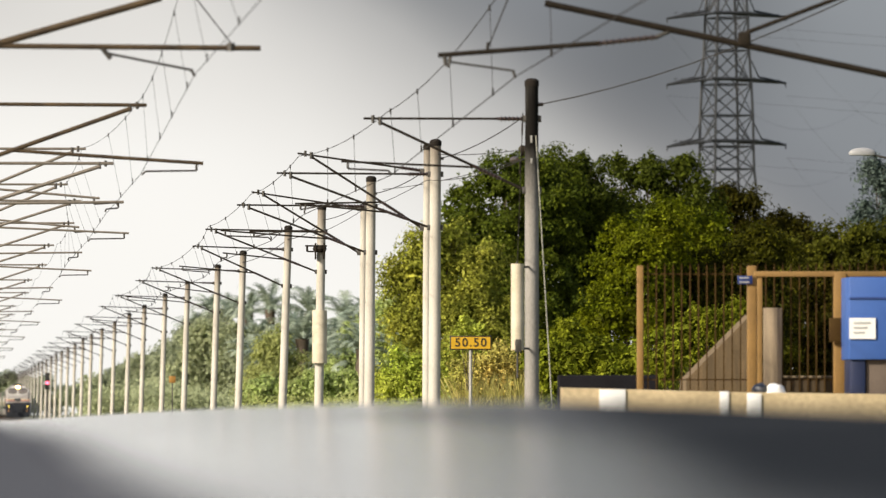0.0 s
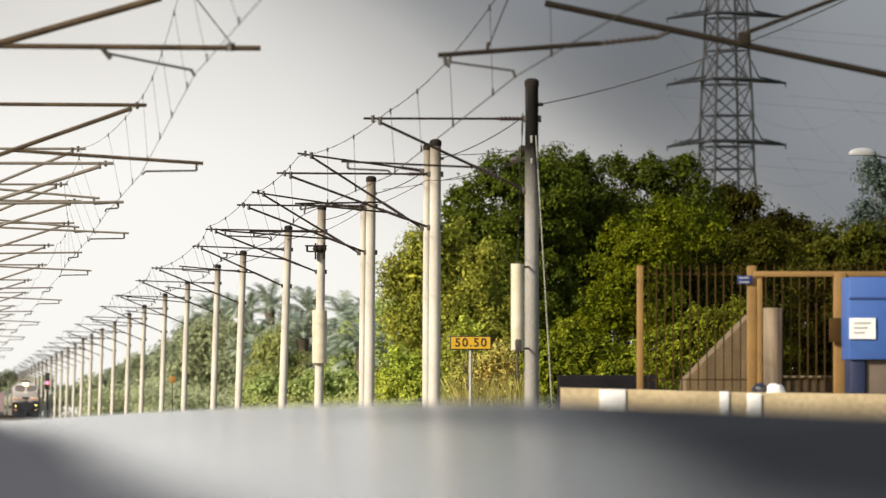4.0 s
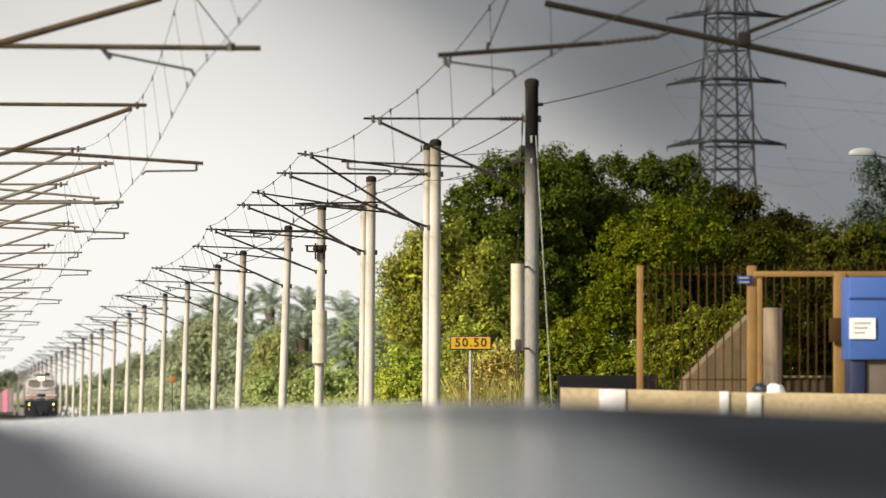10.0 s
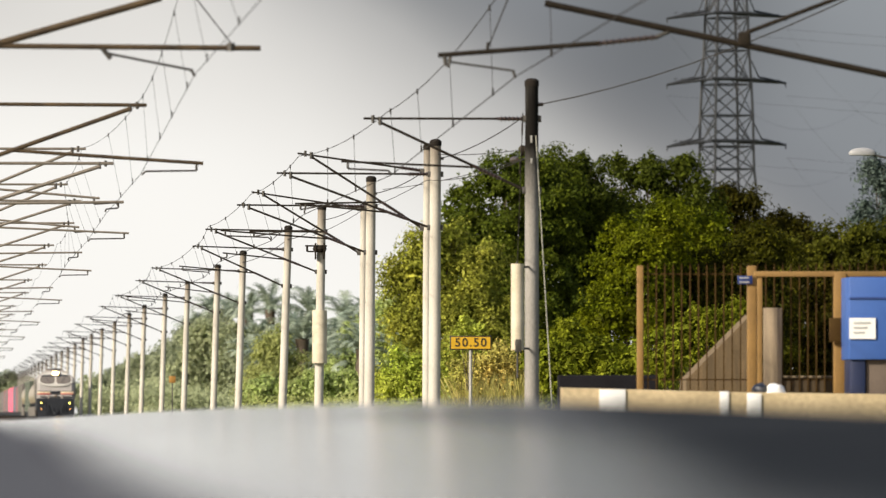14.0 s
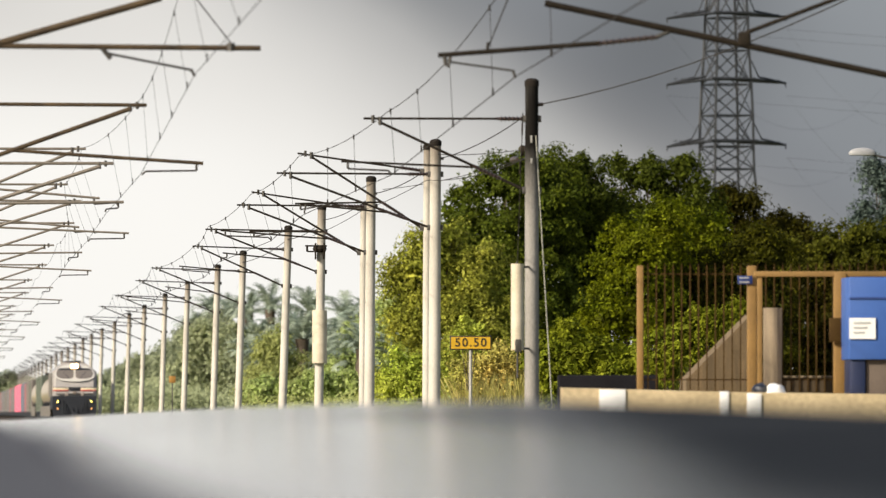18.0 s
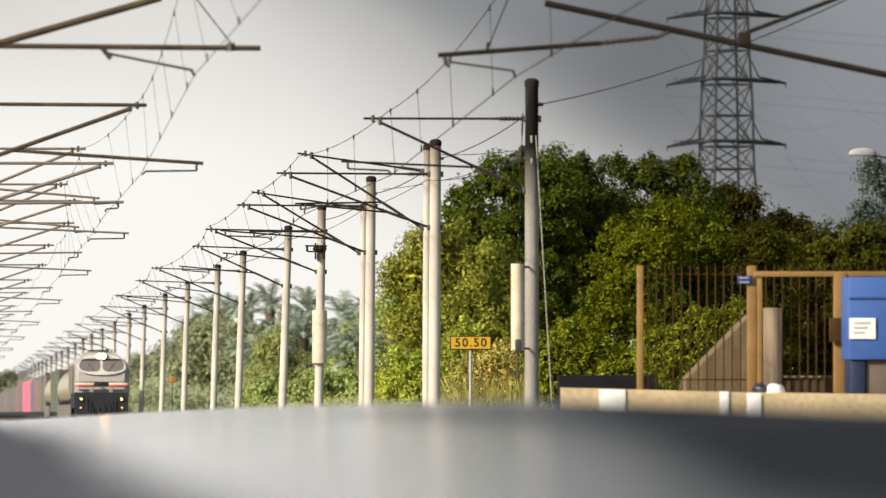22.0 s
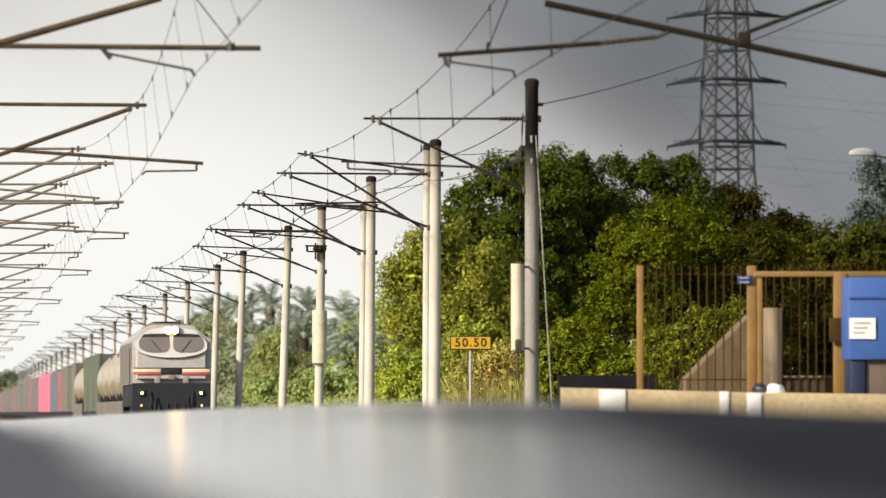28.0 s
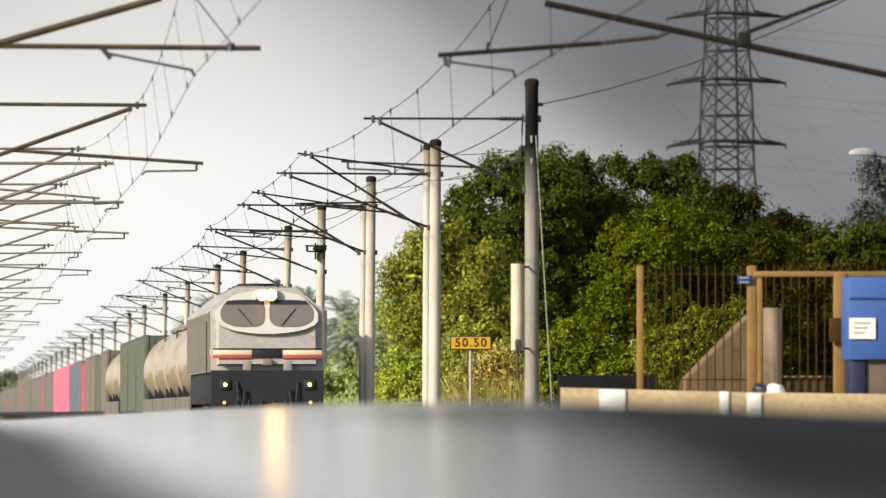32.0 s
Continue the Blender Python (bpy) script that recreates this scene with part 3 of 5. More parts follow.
# ---- vegetation ----
LEAF_DARK = material("dark_leaves", (0.034, 0.056, 0.007), 0.55, vary=0.3, scale=0.7, fine=3, spread=0.6, leaf=0.4, bump=0, second=(0.135, 0.163, 0.014))
LEAF_LIGHT = material("yellow_green_leaves", (0.374, 0.462, 0.061), 0.6, vary=0.3, scale=0.4, fine=3, spread=0.45, leaf=0.4, bump=0, second=(0.506, 0.506, 0.088))
# this darker leaf colour holds the shade behind the fence
LEAF_DEEP = material("painted_shade_leaves", (0.023, 0.023, 0.001), 0.6, vary=0.3, scale=0.7, fine=3, spread=0.55, leaf=0.35, bump=0, second=(0.050, 0.043, 0.002))
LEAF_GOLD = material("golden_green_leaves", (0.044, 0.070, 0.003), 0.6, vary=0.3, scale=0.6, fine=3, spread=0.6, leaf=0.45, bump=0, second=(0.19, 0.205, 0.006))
# haze over distant scrub is put into this paler leaf colour
LEAF_HAZE = material("haze_scrub_leaves", (0.32, 0.36, 0.13), 0.7, vary=0.25, scale=0.4, fine=3, spread=0.28, leaf=0.5, bump=0, second=(0.44, 0.46, 0.17))
LEAF_DRY = material("dry_brush", (0.58, 0.43, 0.13), 0.8, vary=0.3, scale=0.5, fine=3, spread=0.4, leaf=0.3, bump=0, second=(0.36, 0.38, 0.08))
# this pale leaf colour takes the place of haze at 430 m and beyond
LEAF_PALE = material("haze_green_leaves", (0.358, 0.448, 0.157), 0.6, vary=0.3, scale=0.4, fine=3, spread=0.45, leaf=0.45, bump=0, second=(0.526, 0.582, 0.224))
LEAF_BLUE = material("blue_green_leaves", (0.06, 0.085, 0.075), 0.7, vary=0.25, scale=0.3, fine=2, spread=0.4, leaf=0.3, bump=0, second=(0.12, 0.155, 0.13))
# both woodland leaf colours are paled to carry the distance haze
LEAF_TEAL = material("haze_grey_leaves", (0.36, 0.40, 0.24), 0.7, vary=0.25, scale=0.3, fine=2, spread=0.25, leaf=0.5, bump=0, second=(0.45, 0.48, 0.28))
LEAF_FAR = material("far_haze_leaves", (0.29, 0.33, 0.215), 0.7, vary=0.25, scale=0.2, fine=2, spread=0.25, leaf=0.5, bump=0, second=(0.37, 0.40, 0.25))
# fronds greyed and lightened in colour to suggest distance haze
FROND = material("haze_palm_frond", (0.17, 0.225, 0.18), 0.5, vary=0.3, scale=0.5, fine=3, spread=0.45, leaf=0.35, bump=0, second=(0.46, 0.51, 0.39))


def leaf_mesh(name, centres, out, size, mat, rng):
    """Small folded leaves round the given points."""
    n = len(centres)
    nrm = out + rng.normal(0, 0.55, (n, 3)) + np.array([0, 0, 0.35])
    nrm /= np.linalg.norm(nrm, axis=1)[:, None] + 1e-9
    t = np.cross(nrm, rng.normal(0, 1, (n, 3)))
    t /= np.linalg.norm(t, axis=1)[:, None] + 1e-9
    b = np.cross(nrm, t)
    s = (size * rng.uniform(0.6, 1.35, n))[:, None]
    v = np.empty((n, 4, 3))
    v[:, 0] = centres - t * s * 0.6
    v[:, 1] = centres - b * s * 0.3 + nrm * s * 0.1
    v[:, 2] = centres + t * s * 0.6 - nrm * s * 0.12
    v[:, 3] = centres + b * s * 0.3 + nrm * s * 0.1
    me = bpy.data.meshes.new(name)
    me.vertices.add(n * 4)
    me.vertices.foreach_set("co", v.reshape(-1))
    me.loops.add(n * 4)
    me.loops.foreach_set("vertex_index", np.arange(n * 4, dtype=np.int32))
    me.polygons.add(n)
    me.polygons.foreach_set("loop_start", np.arange(0, n * 4, 4, dtype=np.int32))
    me.update(calc_edges=True)
    me.materials.append(mat)
    return me


def clumps(lobes, per_area, leaves, spread, rng, base_y, fill=16):
    """Leaf positions: drooping sprays set on the lobes, thinned by noise so that dark gaps stay between the boughs."""
    pts, outs, sizes = [], [], []
    shift = Vector(rng.uniform(-50, 50, 3))
    grain = 0.34 / spread
    for x, dy, z, r in lobes:
        k = max(10, int(per_area * 2.4 * r * r))
        d = rng.normal(0, 1, (k, 3))
        d /= np.linalg.norm(d, axis=1)[:, None]
        wob = np.array([noise.noise(Vector(e) * 1.9 + shift) + 0.6 * noise.noise(Vector(e) * 4.3 + shift) for e in d])
        rad = r * (0.60 + 0.52 * rng.uniform(0, 1, k) ** 0.7) * (1 + 0.30 * wob)
        c = np.array([x, base_y + dy, z]) + d * rad[:, None] * np.array([1.0, 0.8, 1.0])
        dense = np.array([noise.noise(Vector(p) * grain + shift) + 0.45 * noise.noise(Vector(p) * grain * 2.6 + shift) for p in c])
        keep = (dense > -0.06) | (rng.uniform(0, 1, k) < 0.10)
        c, d = c[keep], d[keep]
        k = len(c)
        if k:
            m = rng.integers(int(leaves * 0.35), int(leaves * 1.35), k)
            cc, dd = np.repeat(c, m, axis=0), np.repeat(d, m, axis=0)
            sp = np.repeat(spread * rng.uniform(0.45, 1.35, k), m)[:, None]
            off = np.clip(rng.normal(0, 1, (len(cc), 3)), -1.7, 1.7) * sp * np.array([1, 1, 0.5])
            flat = np.hypot(off[:, 0], off[:, 1])
            off[:, 2] -= 0.35 * flat * flat / sp[:, 0]
            pts.append(cc + off)
            outs.append(dd * 0.45 + off / (sp + 1e-6) * 0.3 + np.array([0, 0, 0.25]))
            sizes.append(np.ones(len(cc)))
        # loose twigs break the outline
        w = max(3, k // 2)
        e = rng.normal(0, 1, (w, 3))
        e[:, 2] = np.abs(e[:, 2]) * 1.2 - 0.3
        e /= np.linalg.norm(e, axis=1)[:, None]
        c = np.array([x, base_y + dy, z]) + e * np.array([1.0, 0.8, 1.0]) * (r * rng.uniform(0.88, 1.06, w))[:, None]
        m = rng.integers(8, 22, w)
        cc, dd = np.repeat(c, m, axis=0), np.repeat(e, m, axis=0)
        pts.append(cc + rng.normal(0, 0.26 * spread, (len(cc), 3)) + dd * (rng.normal(0, 0.35 * spread, len(cc)))[:, None])
        outs.append(dd * 0.4 + rng.normal(0, 0.4, (len(cc), 3)))
        sizes.append(np.full(len(cc), 0.9))
        # larger inner leaves close the crown
        q = int(fill * per_area * r * r)
        e = rng.normal(0, 1, (q, 3))
        e /= np.linalg.norm(e, axis=1)[:, None]
        pts.append(np.array([x, base_y + dy, z]) + e * np.array([1.0, 0.8, 1.0]) * (r * 0.72 * rng.uniform(0, 1, q) ** 0.4)[:, None])
        outs.append(e)
        sizes.append(np.full(q, 1.8))
    return np.concatenate(pts), np.concatenate(outs), np.concatenate(sizes)


def tree(name, x, y, lobes, mat, label, category, size=0.3, per_area=9.0, leaves=26, spread=0.42, seed=1, trunk=0.28, group=""):
    """Trunk, limbs to every lobe and a crown of leaf clumps."""
    rng = np.random.default_rng(seed)
    g = -0.6
    t = empty(name, pose(x, y, g), label, category, group)
    zmid = sorted(l[2] for l in lobes)[len(lobes) // 2]
    fork = max(0.8, (zmid - g) * 0.45)
    bm = bmesh.new()
    rod(bm, (0, 0, -0.1), (0.1, 0, fork * 0.5), trunk, trunk * 0.8, seg=9)
    rod(bm, (0.1, 0, fork * 0.5), (0, 0.1, fork), trunk * 0.8, trunk * 0.62, seg=9)
    part("trunk", bm, M_BARK, t)
    for lx, dy, lz, r in lobes:
        bm = bmesh.new()
        end = Vector((lx - x, dy, lz - g))
        mid = Vector((0, 0.1, fork)).lerp(end, 0.5) + Vector((0, 0, -0.15 * r))
        rod(bm, (0, 0.1, fork * 0.95), mid, trunk * 0.32, trunk * 0.18, seg=6)
        rod(bm, mid, end, trunk * 0.18, trunk * 0.06, seg=6)
        for _ in range(4):
            tip = end + Vector(np.clip(rng.normal(0, 0.4 * r, 3), -0.6 * r, 0.6 * r))
            rod(bm, mid.lerp(end, rng.uniform(0.3, 0.9)), tip, trunk * 0.1, trunk * 0.03, seg=4)
        part("limb", bm, M_BARK, t)
    pts, outs, big = clumps(lobes, per_area, leaves, spread, rng, 0.0)
    pts -= np.array([x, 0, g])
    crown = new("crown", leaf_mesh("crown", pts, outs, size * big, mat, rng))
    crown.parent = t
    return t


tree("broadleaf_tree", 28.1, 420, [(28.68, 0, 9.97, 2.76), (26.93, 0, 10.69, 1.8), (30.14, 0, 12.15, 2.09), (28.53, 0, 12.87, 1.39), (29.56, 0, 13.46, 1.02), (25.77, 0, 11.42, 0.99), (26.49, 0, 12.43, 0.64), (27.22, 0, 6.47, 2.76), (29.85, 0, 5.89, 2.76)], LEAF_DARK,
     "large dark green broadleaf tree with a dense rounded crown", "tree", size=0.17, per_area=8, leaves=170, spread=0.4, seed=3, trunk=0.4, group="trees beside the line")
# shaded half of the big crown, the shade put into the leaf colour
LEAF_SHADE = material("shade_tone_leaves", (0.033, 0.047, 0.005), 0.55, vary=0.3, scale=0.7, fine=3, spread=0.6, leaf=0.4, bump=0, second=(0.102, 0.122, 0.012))
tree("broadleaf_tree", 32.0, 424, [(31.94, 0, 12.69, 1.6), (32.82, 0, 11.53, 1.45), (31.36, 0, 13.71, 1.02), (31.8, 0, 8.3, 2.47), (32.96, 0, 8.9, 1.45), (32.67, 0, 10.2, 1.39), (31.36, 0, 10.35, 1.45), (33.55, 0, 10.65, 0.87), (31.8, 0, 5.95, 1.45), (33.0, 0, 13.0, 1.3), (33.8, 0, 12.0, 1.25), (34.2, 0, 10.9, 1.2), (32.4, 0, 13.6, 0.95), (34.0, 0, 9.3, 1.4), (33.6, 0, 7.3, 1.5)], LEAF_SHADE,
     "very dark green broadleaf tree with shade in its leaf colour", "tree", size=0.17, per_area=8, leaves=170, spread=0.4, seed=17, trunk=0.35, group="trees beside the line")
# sunlight painted as a lighter leaf colour on the crown's left part
LEAF_WARM = material("sunlit_tone_leaves", (0.120, 0.150, 0.018), 0.5, vary=0.3, scale=0.7, fine=3, spread=0.7, leaf=0.4, bump=0, second=(0.45, 0.44, 0.070))
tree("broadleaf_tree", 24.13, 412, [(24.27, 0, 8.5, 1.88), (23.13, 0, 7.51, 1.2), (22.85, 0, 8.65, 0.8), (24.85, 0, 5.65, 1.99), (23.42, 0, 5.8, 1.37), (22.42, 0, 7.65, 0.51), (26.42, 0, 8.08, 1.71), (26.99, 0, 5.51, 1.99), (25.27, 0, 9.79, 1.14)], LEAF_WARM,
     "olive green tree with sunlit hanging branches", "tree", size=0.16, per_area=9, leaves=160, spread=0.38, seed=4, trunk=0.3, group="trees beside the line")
# leaf tones with light painted in: tan for lit tops, olive for shaded parts
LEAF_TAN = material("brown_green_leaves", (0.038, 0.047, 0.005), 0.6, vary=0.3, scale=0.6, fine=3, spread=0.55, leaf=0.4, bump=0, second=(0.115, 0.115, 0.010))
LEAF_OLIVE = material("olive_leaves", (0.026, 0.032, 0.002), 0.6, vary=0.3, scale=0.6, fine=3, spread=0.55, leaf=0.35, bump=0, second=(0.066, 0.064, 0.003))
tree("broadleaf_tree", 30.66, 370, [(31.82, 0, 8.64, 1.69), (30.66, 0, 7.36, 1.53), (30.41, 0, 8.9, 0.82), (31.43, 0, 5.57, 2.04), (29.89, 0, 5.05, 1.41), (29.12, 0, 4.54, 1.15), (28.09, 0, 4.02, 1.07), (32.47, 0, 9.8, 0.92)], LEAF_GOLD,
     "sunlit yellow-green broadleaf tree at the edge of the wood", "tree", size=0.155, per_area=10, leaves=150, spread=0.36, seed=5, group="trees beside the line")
# one crown in two painted tones: lit top here, shaded lower lobes below
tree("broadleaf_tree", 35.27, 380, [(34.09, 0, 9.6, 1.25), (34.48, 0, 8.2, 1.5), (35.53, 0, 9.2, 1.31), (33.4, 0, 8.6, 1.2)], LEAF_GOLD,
     "yellow-green broadleaf tree with sunlight in its leaf colour", "tree", size=0.16, per_area=10, leaves=140, spread=0.36, seed=6, group="trees beside the line")
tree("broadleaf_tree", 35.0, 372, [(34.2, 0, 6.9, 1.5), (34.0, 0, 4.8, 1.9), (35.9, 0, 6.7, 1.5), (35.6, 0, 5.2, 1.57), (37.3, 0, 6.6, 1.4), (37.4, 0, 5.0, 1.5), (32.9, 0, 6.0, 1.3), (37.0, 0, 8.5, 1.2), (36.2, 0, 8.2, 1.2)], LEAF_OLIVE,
     "olive green broadleaf tree with half shade in its leaf colour", "tree", size=0.16, per_area=10, leaves=140, spread=0.36, seed=16, group="trees beside the line")
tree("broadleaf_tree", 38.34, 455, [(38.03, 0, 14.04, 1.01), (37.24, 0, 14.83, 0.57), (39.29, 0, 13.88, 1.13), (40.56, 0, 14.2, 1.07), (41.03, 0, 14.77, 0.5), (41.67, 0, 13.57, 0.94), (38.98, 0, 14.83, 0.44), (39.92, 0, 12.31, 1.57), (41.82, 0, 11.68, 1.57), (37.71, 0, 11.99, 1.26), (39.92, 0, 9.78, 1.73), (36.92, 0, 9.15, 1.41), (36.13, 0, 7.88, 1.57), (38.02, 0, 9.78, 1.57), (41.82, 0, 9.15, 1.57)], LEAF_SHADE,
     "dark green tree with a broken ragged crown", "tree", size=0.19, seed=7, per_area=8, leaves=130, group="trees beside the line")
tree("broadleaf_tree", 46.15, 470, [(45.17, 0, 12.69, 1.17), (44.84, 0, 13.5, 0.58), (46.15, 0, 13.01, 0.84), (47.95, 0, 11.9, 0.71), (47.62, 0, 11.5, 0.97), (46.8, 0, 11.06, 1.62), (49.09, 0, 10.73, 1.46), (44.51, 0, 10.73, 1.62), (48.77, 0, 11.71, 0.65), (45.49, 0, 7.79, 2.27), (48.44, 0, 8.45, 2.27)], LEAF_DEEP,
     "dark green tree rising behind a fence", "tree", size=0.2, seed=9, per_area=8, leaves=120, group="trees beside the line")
# painted light: tan leaves for the lit top, deep ones for the shade
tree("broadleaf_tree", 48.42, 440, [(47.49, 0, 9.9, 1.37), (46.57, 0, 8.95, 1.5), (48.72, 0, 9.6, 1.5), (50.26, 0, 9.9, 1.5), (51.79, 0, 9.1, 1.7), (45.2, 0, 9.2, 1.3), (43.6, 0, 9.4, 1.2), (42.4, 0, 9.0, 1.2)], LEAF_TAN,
     "olive brown tree behind the gate, sunlight in its leaf colour", "tree", size=0.2, seed=11, per_area=8, leaves=110, group="trees beside the line")
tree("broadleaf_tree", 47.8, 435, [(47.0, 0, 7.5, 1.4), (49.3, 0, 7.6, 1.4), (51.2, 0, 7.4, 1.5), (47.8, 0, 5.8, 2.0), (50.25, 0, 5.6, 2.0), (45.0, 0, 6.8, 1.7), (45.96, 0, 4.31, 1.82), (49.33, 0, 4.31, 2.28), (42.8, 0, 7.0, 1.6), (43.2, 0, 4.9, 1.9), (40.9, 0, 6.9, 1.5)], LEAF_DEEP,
     "dark green tree behind the gate, shade in its leaf colour", "tree", size=0.2, seed=12, per_area=8, leaves=110, group="trees beside the line")
tree("broadleaf_tree", 59.4, 520, [(59.04, 0, 16.48, 0.86), (59.76, 0, 15.39, 1.22), (58.49, 0, 13.95, 0.79), (60.12, 0, 13.59, 1.44), (57.95, 0, 13.58, 0.43), (59.4, 0, 12.32, 1.26)], LEAF_BLUE,
     "blue-green distant tree behind a lamp", "tree", size=0.2, per_area=12, leaves=70, seed=13, group="trees beside the line")
tree("broadleaf_tree", 28.3, 520, [(27.94, 0, 5.63, 1.62), (26.86, 0, 4.19, 1.51), (29.02, 0, 4.19, 1.98), (26.13, 0, 5.98, 1.01), (27.94, 0, 7.6, 0.86), (25.24, 0, 3.47, 1.51), (26.86, 0, 2.39, 1.44)], LEAF_PALE,
     "green thicket tree with drooping leafy branches", "tree", size=0.22, per_area=12, leaves=60, seed=15, group="trees beside the line")


LEAF_FENCE = material("shrub_leaves", (0.095, 0.130, 0.007), 0.6, vary=0.3, scale=0.8, fine=3, spread=0.5, leaf=0.4, bump=0, second=(0.26, 0.275, 0.02))


def bush(x, y, lobes, mat, label, seed, size=0.13, per_area=26, leaves=55, spread=0.24):
    return tree("bush", x, y, lobes, mat, label, "bush", size=size, per_area=per_area, leaves=leaves, spread=spread, seed=seed, trunk=0.07, group="bushes along the fence")


bush(20.07, 300, [(19.65, 0, 2.61, 0.87), (18.82, 0, 2.2, 0.66), (20.59, 0, 2.4, 0.79), (20.07, 0, 3.13, 0.58), (19.03, 0, 1.57, 0.73), (20.28, 0, 1.47, 0.83)], LEAF_DRY, "dry straw-coloured brush with green tips", 21, size=0.10, leaves=45, spread=0.3)
bush(18.39, 290, [(18.29, 0, 4.06, 0.28), (18.55, 0, 3.76, 0.28), (18.09, 0, 3.66, 0.2), (18.76, 0, 3.96, 0.16)], LEAF_LIGHT, "fresh light green sapling above the brush", 22)
bush(17.3, 310, [(17.19, 0, 2.45, 0.64), (16.65, 0, 2.02, 0.64), (17.62, 0, 2.88, 0.47), (17.3, 0, 1.7, 0.73), (18.27, 0, 2.24, 0.64), (16.87, 0, 3.09, 0.34)], LEAF_LIGHT, "bright yellow-green leafy bush", 23)
bush(19.38, 260, [(19.38, 0, 2.93, 0.72), (18.84, 0, 2.57, 0.54), (20.1, 0, 2.75, 0.72), (19.56, 0, 3.56, 0.45), (20.82, 0, 2.57, 0.75), (19.11, 0, 1.94, 0.54), (20.28, 0, 2.03, 0.72), (21.55, 0, 2.39, 0.72)], LEAF_FENCE, "leafy green bush with large leaves", 24, size=0.15)
bush(16.94, 190, [(16.67, 0, 2.53, 0.39), (17.07, 0, 2.86, 0.39), (17.46, 0, 3.06, 0.34), (16.47, 0, 2.13, 0.34), (17.13, 0, 2.4, 0.39), (17.79, 0, 2.79, 0.33), (17.99, 0, 3.19, 0.24), (16.67, 0, 1.94, 0.29), (18.26, 0, 3.39, 0.24), (16.27, 0, 2.66, 0.18)], LEAF_FENCE, "leafy olive shrub growing against a fence", 25, size=0.1, per_area=50, leaves=50, spread=0.16)
bush(16.85, 430, [(16.55, 0, 2.29, 0.65), (17.45, 0, 1.99, 0.74), (15.96, 0, 2.14, 0.48), (18.04, 0, 2.14, 0.53), (16.85, 0, 1.54, 0.65)], LEAF_PALE, "yellow-green scrub beside the mast", 26, size=0.2)
bush(19.82, 430, [(19.53, 0, 2.44, 0.83), (20.72, 0, 2.58, 0.77), (18.79, 0, 2.14, 0.59), (20.12, 0, 1.69, 0.74), (21.61, 0, 2.14, 0.77)], LEAF_PALE, "dense green scrub below the palms", 27, size=0.2)


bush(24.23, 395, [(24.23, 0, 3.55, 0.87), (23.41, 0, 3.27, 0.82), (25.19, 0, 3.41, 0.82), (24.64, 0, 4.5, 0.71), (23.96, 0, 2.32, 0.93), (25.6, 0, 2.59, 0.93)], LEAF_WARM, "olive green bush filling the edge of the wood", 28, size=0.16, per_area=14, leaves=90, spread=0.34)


def palm(x, y, z_top, frond_len, seed, label):
    """Oil palm: rough trunk and arching fronds with leaflets."""
    rng = np.random.default_rng(seed)
    g = -0.6
    t = empty("oil_palm", pose(x, y, g), label, "palm", "oil palms")
    h = z_top - g
    prof = [(0.42 + 0.06 * math.sin(k * 2.4), h * k / 14) for k in range(15)]
    part("trunk", lathe(prof, 10), M_BARK, t)
    vs, fs = [], []
    for k in range(26):
        az = k * 2.4 + rng.uniform(-0.2, 0.2)
        lift = rng.uniform(0.15, 1.45)
        L = frond_len * rng.uniform(0.8, 1.1)
        d = Vector((math.cos(az), math.sin(az), 0))
        pts = []
        for i in range(9):
            f = i / 8
            ang = lift - 1.35 * f * f
            pts.append((pts[-1] if pts else Vector((0, 0, h))) + (d * math.cos(ang) + Vector((0, 0, math.sin(ang)))) * (L / 8 if i else 0.01))
        side = Vector((-d.y, d.x, 0))
        for i in range(8):
            for j in range(5):
                p = pts[i].lerp(pts[i + 1], j / 5)
                w = L * 0.17 * math.sin(math.pi * min(0.97, (i + j / 5) / 8 * 0.85 + 0.12))
                along = (pts[i + 1] - pts[i]).normalized()
                for s in (-1, 1):
                    tip = p + side * s * w + along * w * 0.7 - Vector((0, 0, w * rng.uniform(0.1, 0.55)))
                    n = len(vs)
                    vs += [p - along * 0.045, p + along * 0.045, tip]
                    fs.append((n, n + 1, n + 2))
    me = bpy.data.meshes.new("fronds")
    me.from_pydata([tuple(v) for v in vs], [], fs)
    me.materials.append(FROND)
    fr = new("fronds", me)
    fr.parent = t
    return t


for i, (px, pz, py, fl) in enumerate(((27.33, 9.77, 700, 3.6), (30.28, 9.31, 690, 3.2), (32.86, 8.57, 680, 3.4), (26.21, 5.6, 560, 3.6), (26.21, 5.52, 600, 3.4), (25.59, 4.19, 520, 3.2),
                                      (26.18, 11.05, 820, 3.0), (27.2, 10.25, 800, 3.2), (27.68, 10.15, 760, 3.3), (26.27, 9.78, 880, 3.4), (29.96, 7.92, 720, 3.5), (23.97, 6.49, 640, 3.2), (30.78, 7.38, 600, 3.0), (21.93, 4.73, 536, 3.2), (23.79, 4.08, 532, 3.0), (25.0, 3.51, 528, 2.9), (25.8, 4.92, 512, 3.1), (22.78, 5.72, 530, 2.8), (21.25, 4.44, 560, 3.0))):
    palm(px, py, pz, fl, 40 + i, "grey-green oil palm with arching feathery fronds")

